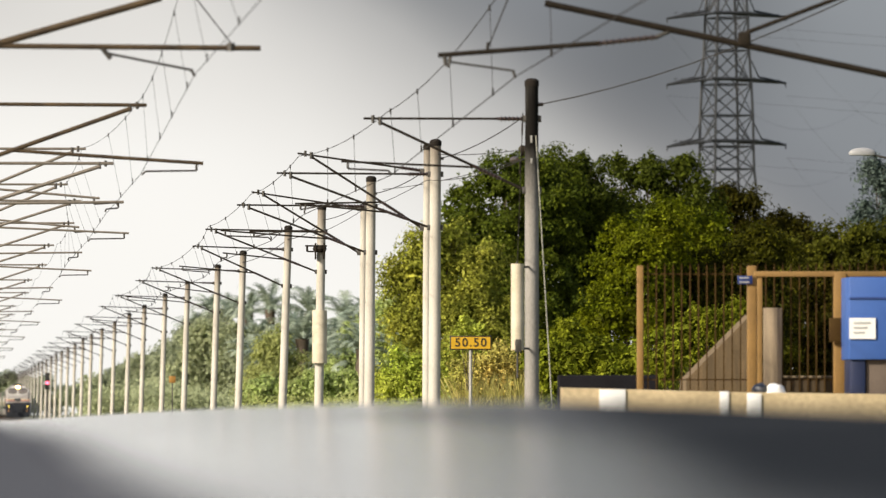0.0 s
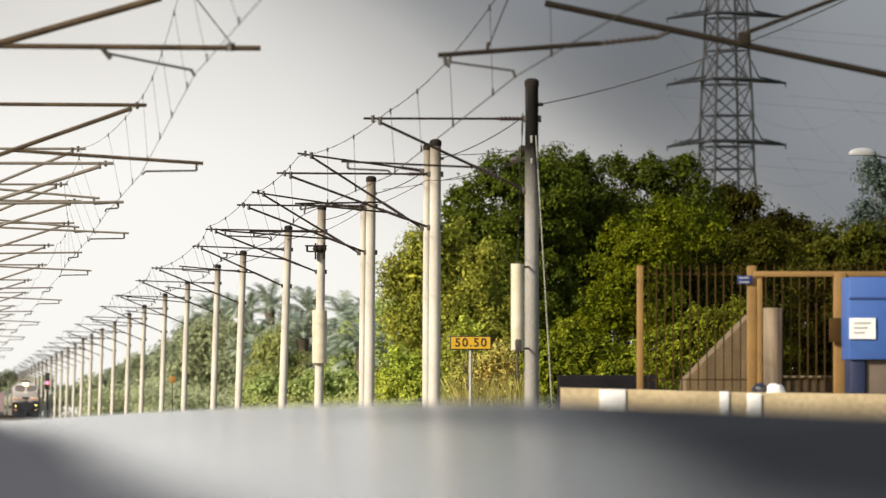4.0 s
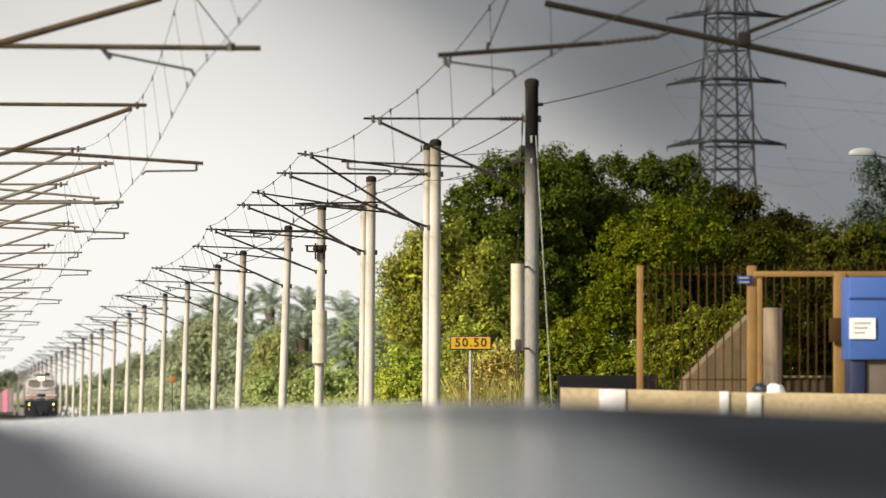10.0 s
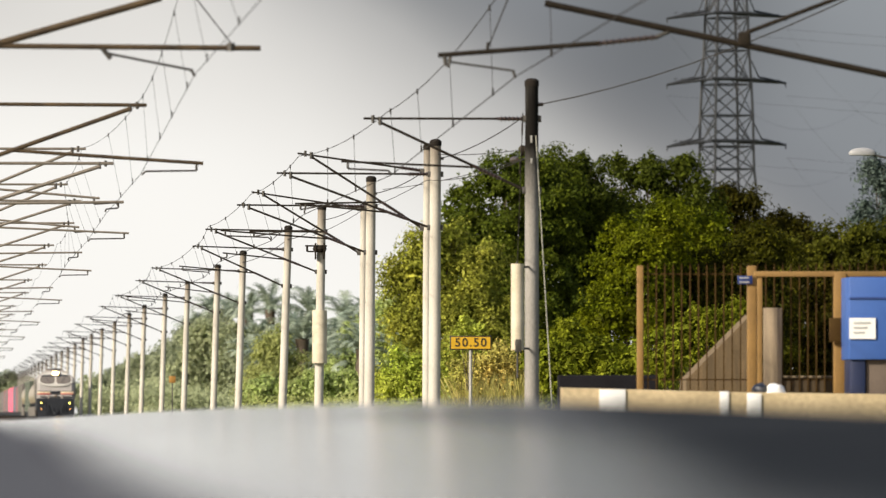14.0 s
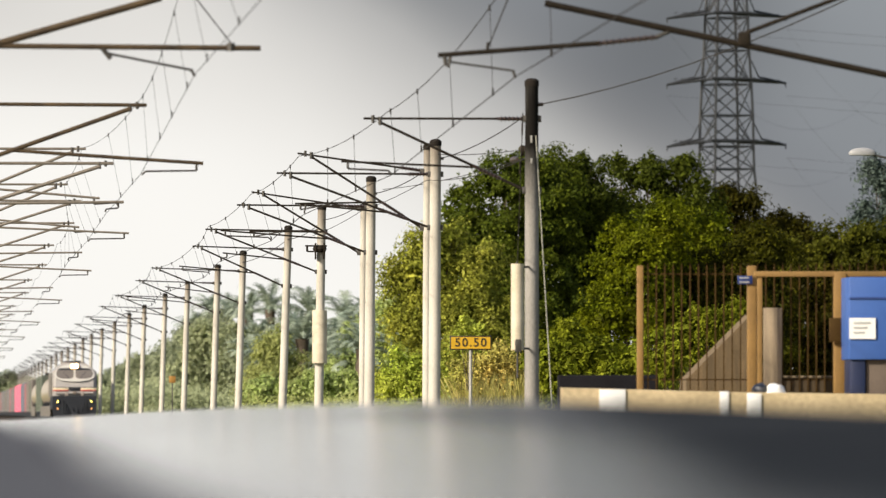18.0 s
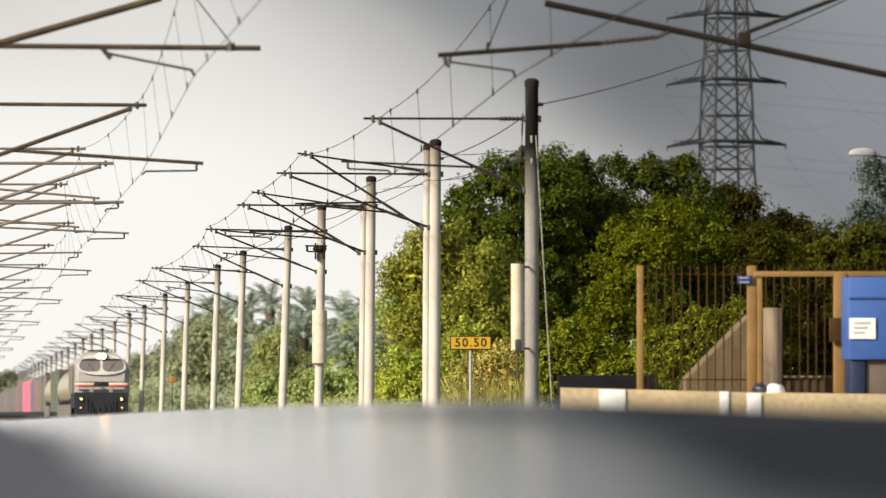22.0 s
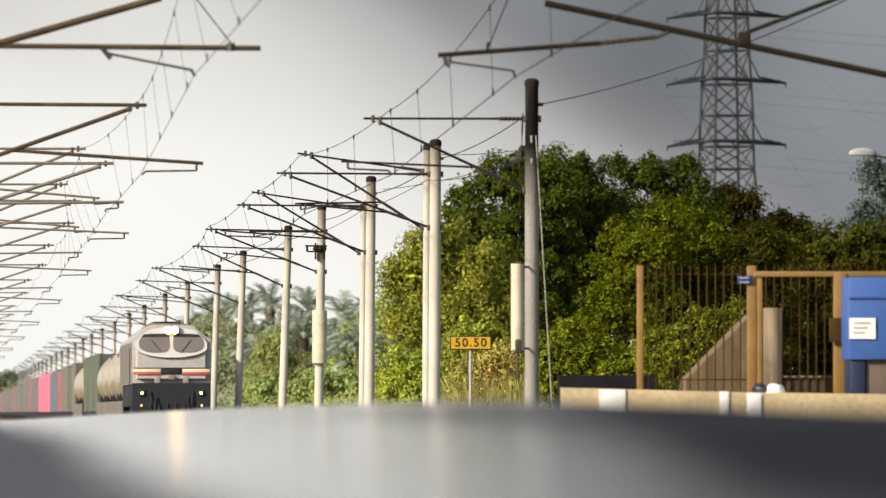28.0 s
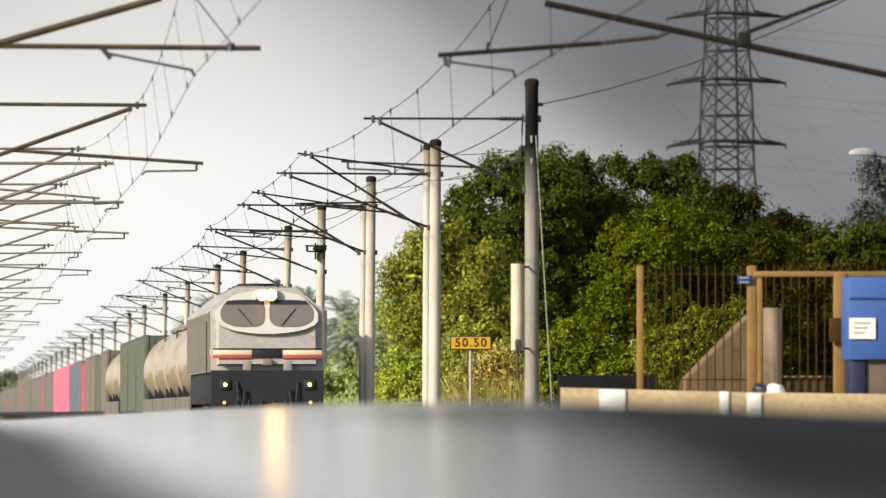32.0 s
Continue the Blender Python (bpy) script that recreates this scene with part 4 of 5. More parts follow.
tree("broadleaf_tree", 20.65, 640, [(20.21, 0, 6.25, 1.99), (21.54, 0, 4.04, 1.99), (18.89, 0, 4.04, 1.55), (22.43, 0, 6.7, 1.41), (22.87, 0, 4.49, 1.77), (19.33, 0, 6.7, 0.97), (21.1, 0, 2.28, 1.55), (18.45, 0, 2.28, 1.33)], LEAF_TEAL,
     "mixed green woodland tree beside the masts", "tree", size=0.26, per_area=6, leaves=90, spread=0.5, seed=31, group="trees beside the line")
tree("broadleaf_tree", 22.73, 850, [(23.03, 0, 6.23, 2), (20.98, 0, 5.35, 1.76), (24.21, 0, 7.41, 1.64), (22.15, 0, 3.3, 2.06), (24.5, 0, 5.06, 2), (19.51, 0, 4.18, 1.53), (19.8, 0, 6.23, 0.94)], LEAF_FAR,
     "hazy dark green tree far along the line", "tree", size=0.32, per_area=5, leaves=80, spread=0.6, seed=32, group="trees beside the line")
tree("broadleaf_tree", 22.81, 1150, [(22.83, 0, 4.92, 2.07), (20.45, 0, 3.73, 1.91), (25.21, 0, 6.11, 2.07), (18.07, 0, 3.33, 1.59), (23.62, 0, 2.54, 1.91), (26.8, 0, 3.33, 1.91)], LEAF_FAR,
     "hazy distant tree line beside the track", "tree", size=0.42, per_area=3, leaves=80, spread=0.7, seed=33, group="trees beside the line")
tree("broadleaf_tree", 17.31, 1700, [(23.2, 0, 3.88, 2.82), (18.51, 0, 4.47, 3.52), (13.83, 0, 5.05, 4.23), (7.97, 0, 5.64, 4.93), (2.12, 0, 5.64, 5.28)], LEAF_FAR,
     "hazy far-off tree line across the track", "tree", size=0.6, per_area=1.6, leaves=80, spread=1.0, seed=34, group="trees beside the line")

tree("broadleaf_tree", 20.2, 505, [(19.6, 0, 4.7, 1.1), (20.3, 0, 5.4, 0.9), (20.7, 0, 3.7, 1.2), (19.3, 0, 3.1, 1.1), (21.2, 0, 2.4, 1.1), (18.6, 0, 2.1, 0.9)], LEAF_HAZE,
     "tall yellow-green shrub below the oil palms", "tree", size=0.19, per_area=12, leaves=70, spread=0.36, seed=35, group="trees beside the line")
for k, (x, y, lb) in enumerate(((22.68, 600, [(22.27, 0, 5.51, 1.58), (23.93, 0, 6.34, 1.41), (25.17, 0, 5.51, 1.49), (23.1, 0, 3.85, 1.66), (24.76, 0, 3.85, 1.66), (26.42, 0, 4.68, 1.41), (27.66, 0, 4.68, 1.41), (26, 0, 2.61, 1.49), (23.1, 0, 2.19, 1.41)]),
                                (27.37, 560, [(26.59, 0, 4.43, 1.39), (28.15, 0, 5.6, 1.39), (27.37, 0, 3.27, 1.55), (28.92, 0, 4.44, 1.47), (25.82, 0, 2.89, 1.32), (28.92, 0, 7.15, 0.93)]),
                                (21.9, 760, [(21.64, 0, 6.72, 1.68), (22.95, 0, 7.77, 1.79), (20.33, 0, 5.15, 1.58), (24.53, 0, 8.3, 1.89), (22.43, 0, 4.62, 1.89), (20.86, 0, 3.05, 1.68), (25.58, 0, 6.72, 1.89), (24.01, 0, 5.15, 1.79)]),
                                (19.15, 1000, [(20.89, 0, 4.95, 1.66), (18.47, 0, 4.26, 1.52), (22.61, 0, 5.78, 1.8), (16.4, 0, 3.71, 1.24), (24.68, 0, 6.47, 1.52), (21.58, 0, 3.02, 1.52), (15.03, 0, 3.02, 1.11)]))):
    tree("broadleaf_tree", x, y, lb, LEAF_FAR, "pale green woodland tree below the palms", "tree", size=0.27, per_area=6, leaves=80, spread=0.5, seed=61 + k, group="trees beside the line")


def thicket(name, x0, x1, y0, y1, top, n, size, mat, label, seed):
    """Undergrowth too dense to count."""
    rng = np.random.default_rng(seed)
    c = np.column_stack([rng.uniform(x0, x1, n // 60), rng.uniform(y0, y1, n // 60), np.zeros(n // 60)])
    hump = np.array([noise.noise((p[0] * 0.22, p[1] * 0.05, seed)) for p in c])
    c[:, 2] = -0.6 + (top * (0.62 + 0.5 * hump)) * rng.uniform(0.05, 1, len(c)) ** 0.6
    pts = np.repeat(c, 60, axis=0) + rng.normal(0, 0.42, (len(c) * 60, 3)) * np.array([1, 1, 0.7])
    pts[:, 2] = np.maximum(pts[:, 2], -0.6)
    out = rng.normal(0, 0.5, pts.shape) + np.array([-0.4, -0.6, 0.5])
    ob = new(name, leaf_mesh(name, pts, out, np.full(len(pts), size), mat, rng))
    return tagged(ob, label, "undergrowth", kind="stuff")


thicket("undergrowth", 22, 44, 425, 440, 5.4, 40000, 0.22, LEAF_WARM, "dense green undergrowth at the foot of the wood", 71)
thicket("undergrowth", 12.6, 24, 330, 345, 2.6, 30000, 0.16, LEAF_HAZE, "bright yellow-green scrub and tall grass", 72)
thicket("undergrowth", 30, 54, 446, 462, 6.5, 48000, 0.24, LEAF_DEEP, "undergrowth behind the fence with shade in its leaf colour", 73)
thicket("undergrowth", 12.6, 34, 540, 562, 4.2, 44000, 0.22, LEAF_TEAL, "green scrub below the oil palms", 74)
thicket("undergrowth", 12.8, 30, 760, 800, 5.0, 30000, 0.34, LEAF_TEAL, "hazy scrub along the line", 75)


def stalks(x0, x1, y0, y1, n, tall, mat, label, seed):
    """Dry grass stalks, each a narrow leaning blade with a seed head."""
    rng = np.random.default_rng(seed)
    vs, fs = [], []
    for _ in range(n):
        x, y = rng.uniform(x0, x1), rng.uniform(y0, y1)
        h = tall * rng.uniform(0.3, 1.0) ** 1.4
        lean = rng.normal(0, 0.22, 2)
        w = rng.uniform(0.008, 0.02)
        k = len(vs)
        for f, ww in ((0.0, 1.0), (0.45, 0.9), (0.8, 0.6), (0.9, 1.5), (1.0, 0.2)):
            cx, cy, cz = x + lean[0] * h * f * f, y + lean[1] * h * f * f, -0.6 + h * f
            vs += [(cx - w * ww, cy, cz), (cx + w * ww, cy + w * 0.6, cz)]
        for j in range(4):
            fs.append((k + 2 * j, k + 2 * j + 1, k + 2 * j + 3, k + 2 * j + 2))
    me = bpy.data.meshes.new("dry_grass")
    me.from_pydata(vs, [], fs)
    me.materials.append(mat)
    return tagged(new("dry_grass", me), label, "grass", kind="stuff")


STRAW = material("straw", (0.55, 0.44, 0.14), 0.8, vary=0.3, scale=0.8, fine=3, spread=0.5, leaf=0.3, bump=0, second=(0.34, 0.33, 0.09))
stalks(17.29, 20.15, 276, 292, 800, 3.0, STRAW, "tall dry straw-coloured grass below the distance sign", 81)
stalks(17.77, 18.98, 244, 252, 500, 1.5, STRAW, "thin dry grass beside the platform end", 82)


# ---- far platform, fence and gate ----
far_platform = empty("far_platform", pose(0, 0, 0), "sun-bleached concrete end of the opposite station platform", "platform", kind="structure")
slab = prism([(9.33, -0.7), (9.33, 1.33), (12.01, 1.26), (14.98, 1.22), (14.98, -0.7)], 125, 134)
for v in slab.verts:
    if v.co.y > 130 and v.co.x < 10:
        v.co.x = 10.04
part("platform_slab", slab, M_CONC, far_platform, smooth=False)
part("end_wall", boxed(10.12, 11.79, 136.0, 136.3, -0.7, 1.57, bevel=0.02), M_DARKWALL, far_platform, "dark low concrete wall", smooth=False)
part("step", boxed(13.73, 16.48, 136.0, 139, -0.7, 1.54, bevel=0.03), material("brown_stained_concrete", (0.085, 0.056, 0.028), 0.9, vary=0.4, scale=1.5), far_platform, smooth=False)
part("step_edge", boxed(13.71, 16.48, 135.95, 136.3, 1.52, 1.56, bevel=0.01), material("grimy_step_edge", (0.24, 0.18, 0.11), 0.9, vary=0.4, scale=2), far_platform, smooth=False)
ramp_bm = prism([(12.35, -0.7), (12.35, 1.5), (13.45, 2.6), (13.59, 2.6), (13.59, -0.7)], 137.0, 138.2)
part("ramp_wall", ramp_bm, material("stained_concrete", (0.19, 0.13, 0.066), 0.9, vary=0.5, scale=1.5, second=(0.075, 0.052, 0.026), stretch=(4, 4, 0.6)), far_platform, "stained sloping concrete ramp wall", smooth=False)

M_FENCE = material("rusty_painted_steel", (0.062, 0.036, 0.010), 0.8, 0.0, spec=0.1, vary=0.4, scale=4, second=(0.045, 0.024, 0.008))
M_POST = material("cream_painted_post", (0.25, 0.14, 0.036), 0.7, vary=0.25, scale=2)
FENCE_Y = 135.0
fence = empty("palisade_fence", pose(0, 0, 0), "tall weathered steel palisade fence with pointed pales", "fence")
for px0, px1 in ((11.35, 11.45), (13.18, 13.33)):
    part("post", boxed(px0, px1, FENCE_Y - 0.08, FENCE_Y + 0.08, -0.7, 3.38, bevel=0.015), M_POST, fence)
for z in (3.24, 1.49):
    for x0, x1 in ((11.4, 13.24), (13.27, 14.83), (14.85, 16.55)):
        part("fence_rail", boxed(x0, x1, FENCE_Y + 0.02, FENCE_Y + 0.06, z - 0.011, z + 0.011), M_FENCE, fence)
pale_bm = prism([(-0.011, 0.55), (-0.011, 3.34), (0, 3.43), (0.011, 3.34), (0.011, 0.55)], -0.01, 0.01)
pale_me = bpy.data.meshes.new("pale")
pale_bm.to_mesh(pale_me)
pale_bm.free()
pale_me.materials.append(M_FENCE)
step = 0.14
for i in range(37):
    x = 11.53 + i * step
    shared("pale", pale_me, fence, pose(x, FENCE_Y - 0.012, 0.0))

gate = empty("gateway", pose(0, 0, 0), "cream painted steel gate frame standing open in the fence", "gate")
part("gate_post", boxed(13.31, 13.39, 134.55, 134.65, 0.2, 3.26, bevel=0.01), M_POST, gate)
part("gate_post", boxed(14.58, 14.78, 134.5, 134.7, 0.2, 3.26, bevel=0.015), M_POST, gate)
part("lintel", boxed(13.25, 16.13, 134.52, 134.68, 3.19, 3.28, bevel=0.01), M_POST, gate)
part("gate_leaf", boxed(13.44, 13.75, 134.88, 134.94, 0.6, 2.68, bevel=0.01), material("faded_sheet_metal", (0.33, 0.25, 0.16), 0.6, vary=0.4, scale=2, second=(0.12, 0.09, 0.06), stretch=(5, 5, 0.5)), gate, "faded sheet metal gate leaf")
part("latch_box", boxed(14.49, 14.72, 134.4, 134.5, 2.11, 2.51, bevel=0.01), M_FENCE, gate)

board = empty("blue_cabin", pose(0, 0, 0), "bright blue painted metal cabin with a white notice and dark base", "cabin")
M_BLUE = material("blue_paint", (0.036, 0.10, 0.34), 0.5, vary=0.12, scale=1.5)
part("cabin_wall", boxed(14.66, 16.12, 133.0, 134.2, 1.81, 3.16, bevel=0.02), M_BLUE, board)
part("seam", boxed(14.66, 15.56, 132.98, 133.0, 2.8, 2.83), material("dark_seam", (0.02, 0.05, 0.2), 0.6), board)
part("notice", boxed(14.66, 15.09, 132.97, 132.995, 2.15, 2.49), material("white_notice", (0.82, 0.82, 0.80), 0.6, vary=0.05), board, "white notice sheet")
for k, zz in enumerate((2.41, 2.33, 2.25)):
    part("text_bar", boxed(14.73, 15.01 - 0.05 * k, 132.962, 132.97, zz - 0.015, zz + 0.015), material("grey_print", (0.45, 0.45, 0.45), 0.7), board)
part("cabin_base", boxed(14.69, 14.93, 133.05, 134.0, 0.9, 1.81, bevel=0.01), material("dark_blue_base", (0.01, 0.018, 0.06), 0.5), board)
part("cabin_base", boxed(14.95, 16.12, 133.1, 134.0, 0.9, 1.81, bevel=0.01), material("brown_base", (0.12, 0.09, 0.07), 0.8), board)

plate = empty("fence_sign", pose(13.14, 134.9, 3.14), "small dark blue sign with white stripes on a fence post", "sign")
part("sign_plate", boxed(-0.13, 0.12, -0.02, 0.0, -0.07, 0.07, bevel=0.005), material("navy_enamel", (0.02, 0.04, 0.16), 0.4), plate)
for k in (-1, 1):
    part("text_bar", boxed(-0.1, 0.06, -0.026, -0.02, k * 0.035 - 0.012, k * 0.035 + 0.012), material("white_print", (0.34, 0.34, 0.36), 0.6), plate)

# litter and small things on the far platform
def lump(name, x, y, z, r, mat, label, cat, seed):
    bm = bmesh.new()
    bmesh.ops.create_icosphere(bm, subdivisions=3, radius=1.0)
    for v in bm.verts:
        k = 1 + 0.25 * noise.noise(v.co * 2.2 + Vector((seed, 0, 0)))
        v.co = Vector((v.co.x * r[0] * k, v.co.y * r[1] * k, max(-0.75, v.co.z) * r[2] * k))
    ob = part(name, bm, mat)
    ob.matrix_basis = pose(x, y, z + 0.62 * r[2])
    return tagged(ob, label, cat)


M_WHITE = material("white_plastic", (0.85, 0.84, 0.82), 0.4, vary=0.1)
lump("refuse_bag", 12.7, 128, 1.2, (0.13, 0.13, 0.13), material("black_plastic", (0.015, 0.018, 0.03), 0.3), "small black refuse bag on the platform", "bag", 1)
lump("white_sack", 12.93, 128, 1.2, (0.17, 0.15, 0.12), M_WHITE, "white plastic sack on the platform", "sack", 2)
for k, (x, w) in enumerate(((10.13, 0.2), (11.85, 0.07), (12.31, 0.11))):
    patch = part("white_patch", boxed(x - w, x + w, 124.97, 124.995, 0.6, 1.3 - 0.03 * k, bevel=0.004), M_WHITE)
    tagged(patch, "white patch on the platform edge", "paint mark", "white marks on the platform edge")

# ---- kilometre sign ----
KY = 160.0
sign = empty("kilometre_sign", pose(10.18, KY, -0.6), "yellow kilometre sign with black border and figures on a steel post", "sign")
part("sign_post", rods(((0, 0.03, -0.1), (0, 0.03, 2.39 + 0.6), 0.033)), material("zinc_post", (0.42, 0.40, 0.36), 0.5, 0.4), sign)
zc = 2.31 + 0.6
hw, hh = 0.41, 0.14
M_BLACK = material("black_paint", (0.015, 0.014, 0.012), 0.5)
part("border", boxed(-hw, hw, -0.012, 0.0, zc - hh, zc + hh, bevel=0.004), M_BLACK, sign, "black border")
part("sign_face", boxed(-hw + 0.025, hw - 0.025, -0.018, -0.012, zc - hh + 0.025, zc + hh - 0.025), material("yellow_enamel", (0.60, 0.35, 0.012), 0.5, vary=0.12, scale=4), sign)


def lettering(text, size, m, mat, parent, spacing=1.0):
    cu = bpy.data.curves.new("lettering", "FONT")
    cu.body, cu.size, cu.extrude, cu.offset = text, size, 0.002, 0.0035
    cu.align_x = "CENTER"
    cu.align_y = "CENTER"
    cu.space_character = spacing
    tmp = bpy.data.objects.new("lettering", cu)
    me = bpy.data.meshes.new_from_object(tmp)
    bpy.data.objects.remove(tmp)
    bpy.data.curves.remove(cu)
    me.materials.append(mat)
    ob = new("lettering", me)
    ob.parent = parent
    ob.matrix_basis = m
    return ob


lettering("50.50", 0.236, pose(0, -0.021, zc, 90, 0, 0), M_BLACK, sign, 1.22)

# small orange board and a red signal far along the line
ob_sign = empty("marker_board", pose(10.16, 375, -0.6), "small orange marker board on a short post", "sign")
part("post", rods(((0, 0.03, -0.1), (0, 0.03, 2.45 + 0.6), 0.03)), M_STEEL, ob_sign)
part("board_face", boxed(-0.15, 0.15, -0.01, 0.0, 2.30 + 0.6, 2.61 + 0.6, bevel=0.003), material("orange_enamel", (0.34, 0.17, 0.03), 0.6), ob_sign)
sig = empty("signal", pose(10.01, 846, -0.6), "railway signal showing a red light on a slim post", "signal")
part("post", rods(((0, 0.1, -0.1), (0, 0.1, 5.05 + 0.6), 0.07)), M_STEEL, sig)
part("head", boxed(-0.25, 0.25, -0.1, 0.1, 3.29 + 0.6, 5.05 + 0.6, bevel=0.04), M_BLACK, sig)
part("red_lamp", rods(((0, -0.2, 3.99 + 0.6), (0, -0.1, 3.99 + 0.6), 0.16), seg=14), material("red_light", (1.0, 0.12, 0.2), 0.4, glow=4.0), sig, "glowing red lens")

# ---- street lamp ----
lamp = empty("street_lamp", pose(35.1, 300, -0.6), "white street lamp head on a slim arm above the trees", "street lamp")
part("lamp_post", rods(((0, 0, -0.1), (0, 0, 10.19 + 0.6), 0.09, 0.06), ((0, 0, 10.19 + 0.6), (-1.24, 0, 10.46 + 0.6), 0.04)), M_STEEL, lamp)
hd = bmesh.new()
bmesh.ops.create_uvsphere(hd, u_segments=20, v_segments=10, radius=1.0)
for v in hd.verts:
    v.co = Vector((v.co.x * 0.52 + -1.53, v.co.y * 0.16, max(v.co.z, -0.4) * 0.21 + 10.5 + 0.6))
part("lamp_head", hd, material("grey_lamp_shell", (0.30, 0.30, 0.31), 0.5, vary=0.15), lamp, "white domed lamp head")

# ---- lattice pylon ----
PY = 965.0
pyl = empty("pylon", pose(91.79, PY, -0.6, 0, 0, 17), "tall grey steel lattice transmission pylon with three pairs of cross arms", "pylon")
M_PYL = material("pylon_steel", (0.035, 0.037, 0.042), 0.6, 0.3, vary=0.2, scale=0.3)
lv = [(-0.1, 5.6), (12.3, 4.4), (20.32, 3.5), (27.0, 2.75), (30.34, 2.5), (33.01, 2.45), (36.69, 2.4), (40.37, 2.25), (44.38, 2.05), (48.26, 1.95), (53.74, 1.6), (59.77, 0.5)]
legs = [bmesh.new() for _ in range(4)]
cs = ((-1, -1), (1, -1), (1, 1), (-1, 1))
braces = bmesh.new()
for i, (sx, sy) in enumerate(cs):
    polyline(legs[i], [(sx * a, sy * a, z) for z, a in lv], 0.17)
for (z0, a), (z1, b) in zip(lv[:-1], lv[1:]):
    for i, (sx, sy) in enumerate(cs):
        tx, ty = cs[(i + 1) % 4]
        n = max(1, round((z1 - z0) / 4.2))
        for k in range(n):
            f0, f1 = k / n, (k + 1) / n
            wa, wb = a + (b - a) * f0, a + (b - a) * f1
            za, zb = z0 + (z1 - z0) * f0, z0 + (z1 - z0) * f1
            rod(braces, (sx * wa, sy * wa, za), (tx * wb, ty * wb, zb), 0.085, seg=4)
            rod(braces, (tx * wa, ty * wa, za), (sx * wb, sy * wb, zb), 0.085, seg=4)
            rod(braces, (sx * wb, sy * wb, zb), (tx * wb, ty * wb, zb), 0.085, seg=4)
for l in legs:
    part("leg", l, M_PYL, pyl, smooth=False)
tagged(part("bracing", braces, M_PYL, pyl, smooth=False), kind="stuff")
for z, body in ((33.62, 2.45), (40.97, 2.25), (48.79, 1.95)):
    for s in (-1, 1):
        arm = bmesh.new()
        tip = (s * 7.6, 0, z - (0.7 if s < 0 else 0.3))
        for sy in (-1, 1):
            rod(arm, (s * body, sy * body, z), tip, 0.14, seg=4)
            rod(arm, (s * body, sy * body, z + 2.2), (s * body * 1.5, sy * body * 0.8, z + 0.3), 0.1, seg=4)
            rod(arm, (s * body * 1.5, sy * body * 0.8, z + 0.3), tip, 0.12, seg=4)
        for k in range(1, 5):
            f = k / 5
            w = body * (1 - f)
            x = s * body + (tip[0] - s * body) * f
            rod(arm, (x, -w, z), (x, w, z), 0.06, seg=4)
        rod(arm, (s * body * 1.25, -body, z), (0, -body, z), 0.22, seg=4)
        tagged(part("cross_arm", arm, M_PYL, pyl, smooth=False), kind="stuff")
        string = rods(((tip[0], 0, tip[2]), (tip[0], 0, tip[2] - 0.5), 0.08), seg=6)
        part("insulator", string, M_PYL, pyl)
cond = empty("power_lines", pose(0, 0, 0), "thin faint high voltage power lines hung from the pylon", "power lines")
for z in (33.01, 40.37, 48.26):
    for s in (-1, 1):
        bm = bmesh.new()
        x0 = 91.79 + s * 7.2
        polyline(bm, hung((x0, PY, z - 1.9), (x0 + 60, PY + 300, z + 3), 9, 12), 0.012, seg=4)
        polyline(bm, hung((x0, PY, z - 1.9), (x0 + 260, PY - 150, z + 3), 9, 12), 0.012, seg=4)
        part("conductor", bm, M_PYL, cond)


# ---- train ----
M_LGREY = material("grey_loco_paint", (0.36, 0.34, 0.325), 0.30, vary=0.18, scale=0.9, fine=8, coat=0.4, second=(0.33, 0.30, 0.28), bump=0.05)
M_LPALE = material("pale_loco_paint", (0.53, 0.51, 0.48), 0.4, vary=0.1, scale=1.2, bump=0.05)
M_CREAM = material("cream_stripe", (0.74, 0.64, 0.44), 0.45, vary=0.1)
M_RED = material("red_stripe", (0.46, 0.085, 0.075), 0.45, vary=0.1)
M_UNDER = material("sooty_underframe", (0.007, 0.010, 0.018), 0.7, vary=0.4, scale=2)
M_GLASS = material("dark_windscreen", (0.16, 0.14, 0.13), 0.15, vary=0.1, bump=0)
M_SOOT = material("rust_soot", (0.22, 0.18, 0.155), 0.8)
HEAD = material("headlight", (1.0, 0.58, 0.17), 0.4, glow=24.0)
AMBER = material("amber_light", (1.0, 0.42, 0.12), 0.4, glow=3.0)
SMALL = material("marker_light", (1.0, 0.72, 0.12), 0.4, glow=9.0)


def rake(bm, z0=2.6, k=0.42):
    for v in bm.verts:
        if v.co.y < 2.0 and v.co.z > z0:
            v.co.y += (v.co.z - z0) * k
    return bm


def rounded(outline, times=2):
    """Cuts the corners of an outline."""
    for _ in range(times):
        cut = []
        for (x0, z0), (x1, z1) in zip(outline, outline[1:] + outline[:1]):
            cut += [(x0 * 0.8 + x1 * 0.2, z0 * 0.8 + z1 * 0.2), (x0 * 0.2 + x1 * 0.8, z0 * 0.2 + z1 * 0.8)]
        outline = cut
    return outline


def front_plate(outline, y0, y1, soften=0):
    return rake(prism(rounded(outline, soften), y0, y1))


loco = empty("diesel_locomotive", pose(TRACK_R, 943, 0), "grey diesel locomotive with cream and red stripes and a lit headlamp", "locomotive")
W = 1.38
body = prism([(-W, 1.95), (W, 1.95), (W, 3.5), (0.72, 4.03), (-0.72, 4.03), (-W, 3.5)], 0.0, 20.0)
bmesh.ops.bevel(body, geom=[e for e in body.edges if all(v.co.y < 0.1 for v in e.verts)], offset=0.19, segments=5, affect="EDGES")
part("body", rake(body), M_LGREY, loco)
